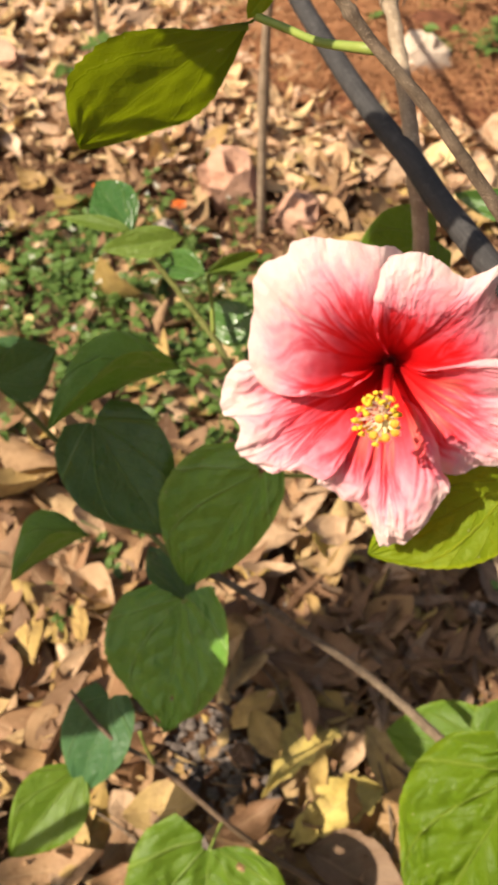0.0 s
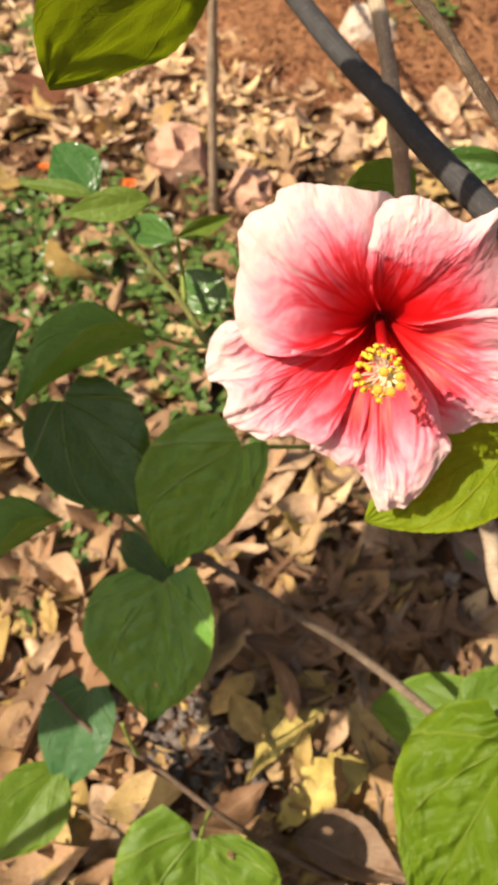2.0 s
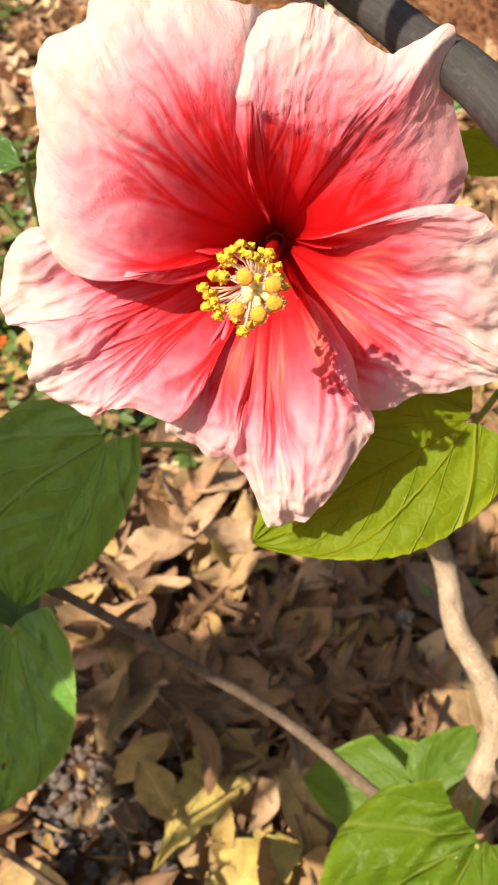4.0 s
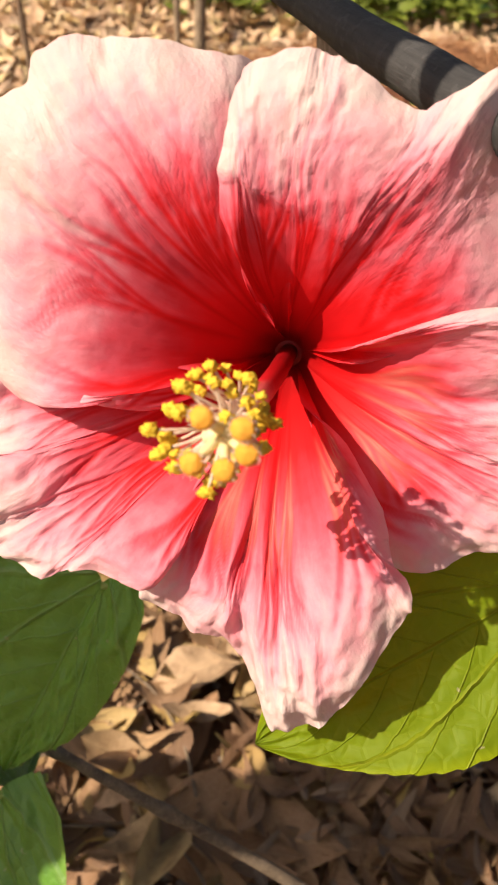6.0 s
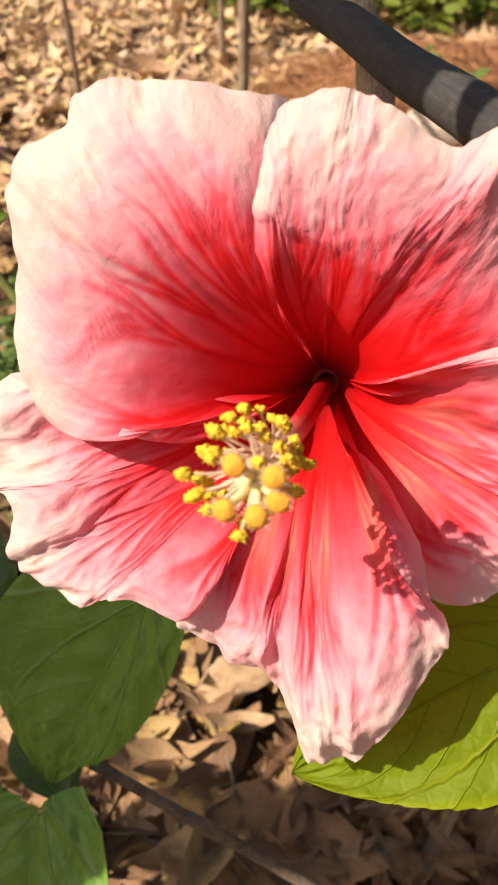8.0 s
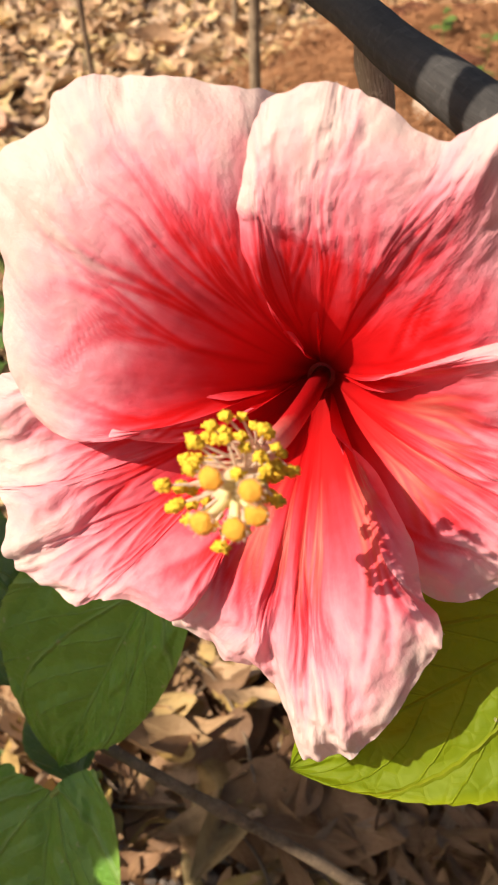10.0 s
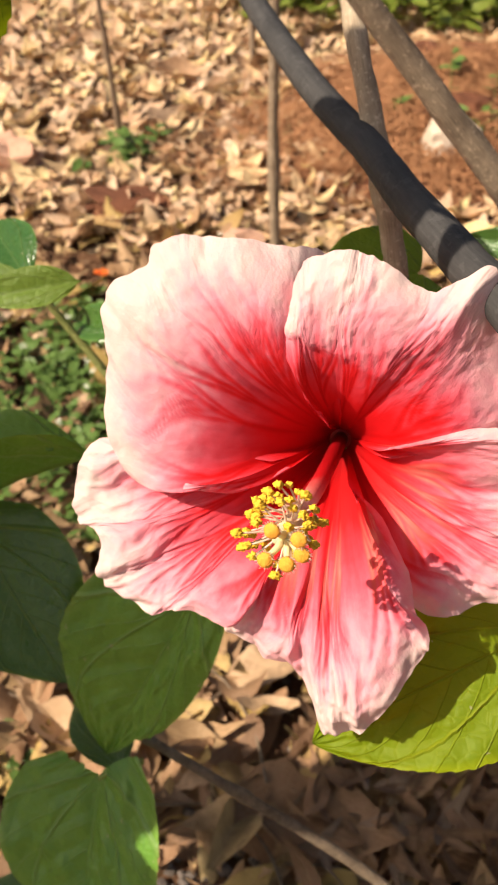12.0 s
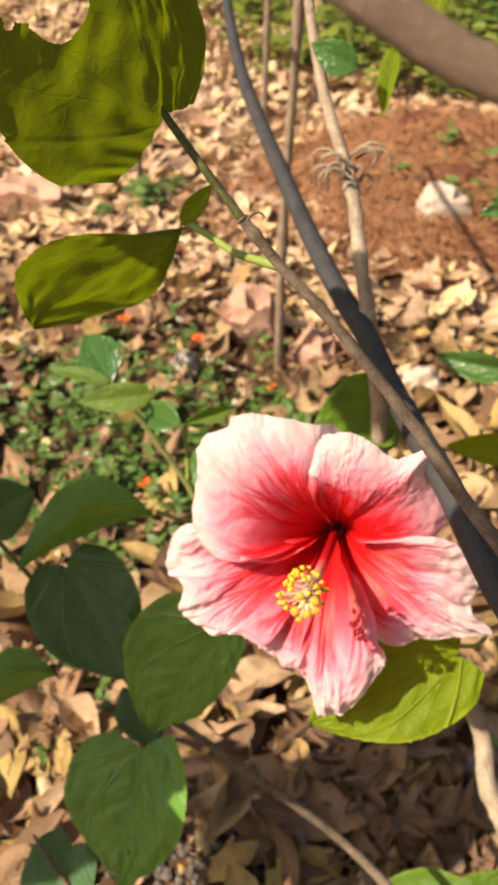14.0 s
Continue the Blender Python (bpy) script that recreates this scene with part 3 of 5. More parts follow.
def build_petal(name_seed, rim, mat, parent, label, crease=False, arch=2.0, rough=1.0):
    ns, nq = 72, 260
    edge = spline(rim, nq + 1)
    turn = np.unwrap(np.arctan2(edge[:, 1] - THROAT, edge[:, 0]))
    middle = float(np.median(turn))
    verts, uvs, faces = [], [], []
    rng = random.Random(int(name_seed * 10))
    lines = []
    for k in range(8):
        q0, end = 0.06 + 0.88 * (k + rng.uniform(0.2, 0.8)) / 8, rng.uniform(0.80, 1.0)
        lines.append((q0, 0.0, 0.0, end, 0.0095))
        for sign in (-1, 1) * 5:
            lines.append((q0, rng.uniform(0.20, 0.80), sign * rng.uniform(0.03, 0.12), end * rng.uniform(0.8, 1.0), 0.0072))
    # rays branching out from the throat
    along = np.linspace(0, 1, ns + 1)[None, :]
    flat = edge[:, None, :2] * along[:, :, None]
    warp = np.array([[0.03 * i / ns * noise.noise((p[0] * 0.09, p[1] * 0.09, name_seed)) for i, p in enumerate(row)] for row in flat])
    across = np.linspace(0, 1, nq + 1)[:, None] + warp
    vein = np.zeros_like(across)
    for q0, s0, drift, end, wide in lines:
        path = q0 + drift * (np.clip(along - s0, 0, 1) / (1 - s0)) ** 0.8 + 0.012 * np.sin(9 * along + 20 * q0)
        d = (across - path) / (wide * (1.3 - 0.6 * along))
        vein = np.maximum(vein, np.exp(-d * d) * np.clip((end - along) * 5, 0, 1) * np.clip((along - s0) * 12, 0, 1))
    for j in range(nq + 1):
        q = j / nq
        eu, ev, ew = edge[j]
        ang = turn[j]
        foot = middle + 0.80 * (ang - middle)            # petals narrow to separate claws round the column
        bu, bv = 2.6 * math.cos(foot), THROAT + 2.6 * math.sin(foot)
        reach = math.hypot(eu, ev - THROAT)
        for i in range(ns + 1):
            s = i / ns
            u, v = bu + (eu - bu) * s, bv + (ev - bv) * s
            r = 2.6 + (reach - 2.6) * s
            w = bowl(r) + (ew - bowl(reach)) * s * s * (3 - 2 * s) + arch * math.sin(math.pi * s ** 1.2) * min(1.0, reach / 30)
            far = s * reach / 50
            loose = far * min(1.0, 1.7 * far)
            qw = float(across[j, i])
            pleat = noise.noise((qw * 10.0 + name_seed, s * 1.8, name_seed * 3.0))
            fine = noise.noise((qw * 26.0 + name_seed, s * 4.0, name_seed * 5.0))
            frill = noise.noise((q * 14.0, name_seed * 2.0, 1.0 + s)) * s ** 5
            tiny = noise.noise((qw * 60.0 + name_seed, s * 14.0, name_seed * 2.0))
            ripple = noise.noise((qw * 34.0, s * 20.0, name_seed * 6.0))
            crumple = noise.noise((u * 0.30, v * 0.30, name_seed * 9.0)) + 0.5 * noise.noise((u * 0.75, v * 0.75, name_seed * 4.0))
            calm = 0.6 - 0.25 / (1 + math.exp((u - 6.0) / 5.0)) if crease else rough
            w += calm * (far * (0.8 if crease else 2.0) * pleat + loose * ((0.6 if crease else 1.5) * fine + 0.40 * tiny + (0.9 if crease else 0.55) * crumple + 0.5 * s * s * ripple)) + (0.4 if crease else 2.4) * frill * min(1.0, reach / 30)
            w -= 1.6 * max(0.0, s - 0.90) / 0.10 * (0.5 + noise.noise((q * 8.0, 5.0, name_seed)))
            vv = float(vein[j, i])
            w -= 0.55 * calm * vv * min(1.0, loose * 1.5)
            tint = 0.0
            if crease:
                # the corner of the rim is bent forward over a crumpled line
                d = v - (29.2 - 0.42 * (u + 10)) + 1.0 * noise.noise((u * 0.4, 3.0, 0.0))
                m = 1 / (1 + math.exp((u - 5.0) / 6.5))
                step = 1 / (1 + math.exp(-d / 0.45))
                w += m * step * (1.6 * math.exp(-max(d, 0) / 6) + 0.5 * noise.noise((u * 0.5, v * 0.4, 7.0)) + 0.32 * noise.noise((u * 1.2, v * 1.0, 2.0)))
                tint = 0.20 * m * step
            side = 0.9 * far * noise.noise((q * 14.0, s * 5.0, name_seed))
            u, v = u - side * math.sin(ang), v + side * math.cos(ang)
            rag = s ** 10 * (0.5 * noise.noise((q * 60, name_seed, 4.0)) + 0.6 * noise.noise((q * 24, name_seed, 8.0)))
            u, v = u + rag * math.cos(ang), v + rag * math.sin(ang)
            verts.append(f_world(u, v, w))
            uvs.append((min(1.0, far * 0.62 + s * 0.34 + tint), qw))
    n = ns + 1
    for j in range(nq):
        for i in range(ns):
            a = j * n + i
            faces.append((a, a + 1, a + n + 1, a + n))
    ob = link_mesh("petal", verts, faces, mat, parent, uvs, label=label)
    ob.data.attributes.new("vein", "FLOAT", "POINT").data.foreach_set("value", vein.ravel())
    return ob


def lump_data(centre, radius, seed, squash=(1, 1, 1), rough=0.3, sub=2):
    bm = bmesh.new()
    bmesh.ops.create_icosphere(bm, subdivisions=sub, radius=1.0)
    verts = []
    for v in bm.verts:
        k = radius * (1 + rough * noise.noise(v.co * 2.4 + Vector((seed, seed * 0.7, 0))) + 0.3 * rough * noise.noise(v.co * 5.5 + Vector((seed, 0, 0))))
        verts.append((centre[0] + v.co.x * k * squash[0], centre[1] + v.co.y * k * squash[1], centre[2] + v.co.z * k * squash[2]))
    faces = [tuple(w.index for w in f.verts) for f in bm.faces]
    bm.free()
    return verts, faces


def build_flower():
    root = empty("hibiscus_flower", "open pink hibiscus flower with crimson throat and yellow stamens", "flower")
    build_petal(1.0, RIMS["lower_left"], PETAL, root, "ruffled pink petal with red rays", arch=2.5)
    build_petal(2.0, RIMS["right"], PETAL_RAYED, root, "pink petal with red rays and a shadowed fold", arch=3.0)
    build_petal(3.0, RIMS["upper_left"], PETAL_SUNLIT, root, "pale pink petal, lightened to look sunlit", arch=7.5, rough=0.5)
    build_petal(4.0, RIMS["lower"], PETAL_RAYED, root, "pink petal drooping to a blunt tip", arch=6.5, rough=1.3)
    build_petal(5.0, RIMS["upper_right"], PETAL, root, "pink petal with a crumpled folded rim", True, arch=5.0)
    col = tube("staminal_column", [f_world(0, THROAT, -20), f_world(0.1, THROAT + 0.2, 0), f_world(0.3, -1.4, 20), f_world(-0.4, 0.5, 38), f_world(-0.8, 1.2, 47)],
               [0.0017, 0.0017, 0.0017, 0.0017, 0.0012], COLUMN, root, "slender pink staminal column", n=22, seg=12, rough=0.06)
    rng = random.Random(5)
    for i in range(60):
        k = i / 59
        a = i * 2.39996
        w = 31 + 14 * k + rng.uniform(-1, 1)
        r = rng.uniform(4.6, 7.6) * (1 - 0.10 * k)
        root_w = w - rng.uniform(1, 3)
        p0 = f_world(-0.5, 0.8, root_w)
        tip = (-1.7 + r * math.cos(a) * 0.95, -0.2 + r * math.sin(a), w + rng.uniform(0, 4))
        tube("filament", [p0, f_world(tip[0] * 0.5, 0.4 + tip[1] * 0.5, (root_w + tip[2]) / 2 + 0.6), f_world(*tip)], [0.00026, 0.00020, 0.00017], FILAMENT, col, n=6, seg=5)
        v, f = lump_data(f_world(*tip), 0.00074 * rng.uniform(0.8, 1.2), i * 1.3, (1, 0.8, 0.85), 1.0, 3)
        link_mesh("anther", v, f, POLLEN, col)
    for i, (pu, pv) in enumerate([(-1.3, 4.4), (3.3, 3.9), (3.9, 1.0), (1.5, -1.4), (-2.0, -0.9)]):
        tip = (pu, pv, 50.4 + 0.5 * math.sin(i * 1.7))
        tube("style", [f_world(0.3, 1.6, 45.5), f_world(0.6 + 0.45 * (pu - 0.6), 1.6 + 0.45 * (pv - 1.6), 48.6), f_world(*tip)], [0.0008, 0.0006, 0.00055], STYLE, col, n=8, seg=7)
        v, f = lump_data((0, 0, 0), 1.42, i * 5.1, (1, 1, 0.55), 0.10, 3)
        link_mesh("stigma", [f_world(tip[0] + p[0], tip[1] + p[1], tip[2] + 0.5 + p[2]) for p in v], f, STIGMA, col, label="round orange stigma pad")
        hairs = []
        for h in range(46):
            a = h * 2 * math.pi / 46
            r0, r1 = 1.20, rng.uniform(1.62, 1.88)
            zz = rng.uniform(-0.3, 0.45)
            ends = [f_world(tip[0] + r * math.cos(a), tip[1] + r * math.sin(a), tip[2] + 0.4 + z) for r, z in ((r0, zz), (r1, zz * 1.6))]
            hairs.append(tube_data(ends, [0.00006, 0.00003], 2, 3))
        v, f, u = merge(hairs)
        link_mesh("stigma_hairs", v, f, FILAMENT, col, u)
    tube("flower_tube", [f_world(0, THROAT, -22), f_world(0, THROAT, -25), f_world(0.5, -3, -30)], [0.0031, 0.0039, 0.0042], THROAT_RED, root, n=10, seg=14)
    for i in range(5):
        a = i * 2 * math.pi / 5 + 0.3
        b = f_world(3.0 * math.cos(a), THROAT + 3.0 * math.sin(a), -31)
        t = f_world(7.5 * math.cos(a), THROAT + 7.5 * math.sin(a), -18)
        nrm = math.cos(a) * F_U + math.sin(a) * F_V
        v, f, u = blade_data(b, t, 0.009, -nrm, fold=8, droop=0.05, serr=0, ns=8, nq=6, seed=i)
        link_mesh("sepal", v, f, GREEN["young"], root, u)
    tube("pedicel", [f_world(0.5, -3, -28), f_world(6, -8, -39), f_world(20, -16, -45), f_world(38, -30, -40)], [0.0042, 0.0017, 0.0016, 0.0018], STEM_GREEN, root, n=18, seg=10)
    return root


build_flower()


# ---- hibiscus shrub: branches and leaves ----
SHRUB = empty("hibiscus_shrub", "leafy green hibiscus shrub with thin grey-brown branches", "shrub")


def branch(points, radii, mat, label="", **kw):
    return tube("branch", points, radii, mat, SHRUB, label, **kw)


branch([(-0.0640, -0.0180, 0.5750), (-0.0555, -0.0230, 0.5650), (-0.0465, -0.0270, 0.5555), (-0.0350, -0.0315, 0.5440), (-0.0251, -0.0350, 0.5345), (-0.0235, -0.0354, 0.5330)],
       [0.0008, 0.0009, 0.0009, 0.0010, 0.0011, 0.0011], STEM_DARK, "dark green young end of the twig", n=40, seg=12, rough=0.06, seed=1)
branch([(-0.0258, -0.0348, 0.5352), (-0.0251, -0.0350, 0.5345), (-0.0165, -0.0372, 0.5262), (-0.0070, -0.0395, 0.5185), (0.0015, -0.0412, 0.5105), (0.0166, -0.0440, 0.4945), (0.0320, -0.0500, 0.4785), (0.0700, -0.0660, 0.4350), (0.103, -0.070, 0.33), (0.108, -0.045, 0.215)],
       [0.0010, 0.0013, 0.0013, 0.0014, 0.0014, 0.0016, 0.0018, 0.0024, 0.0032, 0.0040], BARK, "knobbly grey-brown twig", n=110, seg=14, rough=0.16, knots=(0.01, 0.048, 0.085, 0.15), seed=2)
branch([(-0.030, -0.129, 0.632), (-0.0105, -0.1334, 0.6182), (-0.0007, -0.1384, 0.6125), (0.0128, -0.1442, 0.6069), (0.05, -0.150, 0.59), (0.10, -0.13, 0.48), (0.112, -0.08, 0.30), (0.108, -0.05, 0.205)],
       [0.0013, 0.00145, 0.0016, 0.0017, 0.0021, 0.0028, 0.0033, 0.0036], BARK_WARM, "warm brown twig", n=70, seg=14, rough=0.10, seed=5)
branch([(-0.0500, 0.1850, 0.5450), (-0.0410, 0.1620, 0.5220), (-0.0300, 0.1400, 0.5000), (-0.0150, 0.1150, 0.4790), (-0.0090, 0.0960, 0.4700), (-0.0030, 0.0770, 0.4580), (0.0085, 0.0580, 0.4240), (0.0165, 0.0490, 0.3850),
        (0.042, 0.040, 0.31), (0.0844, 0.0300, 0.2395), (0.0926, 0.0079, 0.2228), (0.1033, -0.0134, 0.2182), (0.1081, -0.0281, 0.2122), (0.1062, -0.0405, 0.1948), (0.1024, -0.0497, 0.16), (0.092, -0.062, 0.08), (0.085, -0.07, -0.02)],
       [0.0018, 0.0020, 0.0023, 0.0026, 0.0027, 0.0028, 0.0030, 0.0033, 0.0040, 0.0046, 0.0048, 0.0052, 0.0056, 0.006, 0.0065, 0.0075, 0.0085], BARK_STRAW, "pale dry woody stem with peeling bark", n=160, seg=16, rough=0.28, knots=(0.2, 0.36), seed=8)
branch([(-0.0786, 0.0014, 0.2340), (-0.0600, -0.0110, 0.2505), (-0.0360, -0.0145, 0.2360), (-0.0100, -0.0120, 0.2040), (0.0150, -0.0135, 0.1820), (0.0350, -0.0180, 0.1670), (0.0580, -0.0300, 0.1580), (0.0850, -0.0450, 0.1450), (0.098, -0.055, 0.12)],
       [0.0015, 0.0017, 0.0019, 0.0021, 0.0023, 0.0025, 0.0028, 0.0031, 0.0036], BARK, "grey-brown low branch", n=70, seg=12, rough=0.14, knots=(0.12, 0.3), seed=11)
branch([(-0.1390, -0.0430, 0.1550), (-0.1317, -0.0482, 0.1500), (-0.1121, -0.0598, 0.1370), (-0.0861, -0.0642, 0.1180), (-0.0596, -0.0747, 0.1000), (-0.0393, -0.0827, 0.0860), (-0.0075, -0.0880, 0.0500), (0.0230, -0.0914, 0.0200), (0.05, -0.095, -0.01)],
       [0.0008, 0.0011, 0.0013, 0.0015, 0.0016, 0.0018, 0.0021, 0.0024, 0.003], BARK_WARM, "greenish brown low shoot", n=60, seg=12, rough=0.12, knots=(0.36,), seed=14)
branch([(-0.1112, 0.0769, 0.3849), (-0.1, 0.0755, 0.3682), (-0.0749, 0.0642, 0.3421), (-0.0592, 0.0535, 0.3267), (-0.035, 0.052, 0.335), (-0.005, 0.052, 0.36), (0.0186, 0.058, 0.395)],
       [0.0011, 0.0014, 0.0016, 0.0018, 0.0021, 0.0026, 0.003], STEM_GREEN, "young green stem", n=50, seg=10, rough=0.08, seed=17)
branch([(-0.1698, 0.0344, 0.3175), (-0.1573, 0.0294, 0.3068), (-0.1345, 0.0268, 0.2723), (-0.1259, 0.0375, 0.2358), (-0.0784, 0.0007, 0.2314)], [0.0011, 0.0013, 0.0014, 0.0015, 0.0015], STEM_GREEN, "young green stem", n=30, seg=10, seed=19)

# curled strips of bark peeling from the pale stem
rng = random.Random(3)
for i in range(14):
    c = np.array((-0.0150 + rng.uniform(-0.002, 0.002), 0.1150 + rng.uniform(-0.010, 0.010), 0.4790 + rng.uniform(-0.007, 0.007)))
    a = rng.uniform(0, 6.283)
    o = np.array((math.cos(a), 0.3 * math.sin(a), 0.25))
    k = rng.uniform(0.008, 0.017)
    tube("bark_strip", [c, c + o * k * 0.6 + (0, 0, 0.003), c + o * k + (0, 0, -0.001), c + o * k * 0.85 + (0, 0, -0.006)], [0.0007, 0.0007, 0.0006, 0.0003], BARK_STRAW, SHRUB, n=12, seg=5, rough=0.2, seed=i)

tube("tendril", [(-0.0251, -0.0352, 0.5345), (-0.0236, -0.0350, 0.5366), (-0.0218, -0.0348, 0.5372), (-0.0206, -0.0350, 0.5364), (-0.0210, -0.0353, 0.5360)], [0.0005, 0.0004, 0.0003, 0.00025, 0.0002], BARK, SHRUB, "small dry curl on the twig", n=16, seg=6)

PETIOLES = [
    [(-0.0420, 0.0020, 0.3190), (-0.0290, 0.0060, 0.3170), (-0.0094, 0.0139, 0.3097), (0.010, 0.030, 0.290)],
    [(-0.085, 0.0481, 0.3353), (-0.0724, 0.0517, 0.3278), (-0.0592, 0.0535, 0.3267)],
    [(-0.0465, -0.0085, 0.5180), (-0.038, -0.0160, 0.5190), (-0.0290, -0.0260, 0.5210), (-0.0165, -0.0370, 0.5255)],
    [(-0.0775, 0.0737, 0.3693), (-0.0754, 0.0708, 0.3566), (-0.0735, 0.0643, 0.3421)],
    [(-0.0490, -0.1000, 0.098), (-0.0475, -0.0900, 0.0950), (-0.0450, -0.0805, 0.0900)],
    [(-0.0735, -0.0274, 0.2490), (-0.0660, -0.0240, 0.2540), (-0.0582, -0.022, 0.2567)],
    [(-0.1276, -0.0705, 0.1200), (-0.1180, -0.0670, 0.1240), (-0.1050, -0.0615, 0.1320)],
    [(-0.0931, -0.0631, 0.1643), (-0.0910, -0.0640, 0.1421), (-0.0880, -0.0640, 0.1190)],
    [(0.1113, -0.0215, 0.1041), (0.1049, -0.0366, 0.137), (0.1024, -0.0497, 0.16)],
    [(0.0971, -0.0709, 0.2060), (0.1010, -0.062, 0.19), (0.1050, -0.045, 0.19)],
    [(0.0643, -0.0094, 0.3687), (0.066, 0.010, 0.33), (0.060, 0.037, 0.29)],
]
for i, pts in enumerate(PETIOLES):
    tube("petiole", pts, [0.0010] * (len(pts) - 1) + [0.0013], PETIOLE, SHRUB, n=14, seg=8)

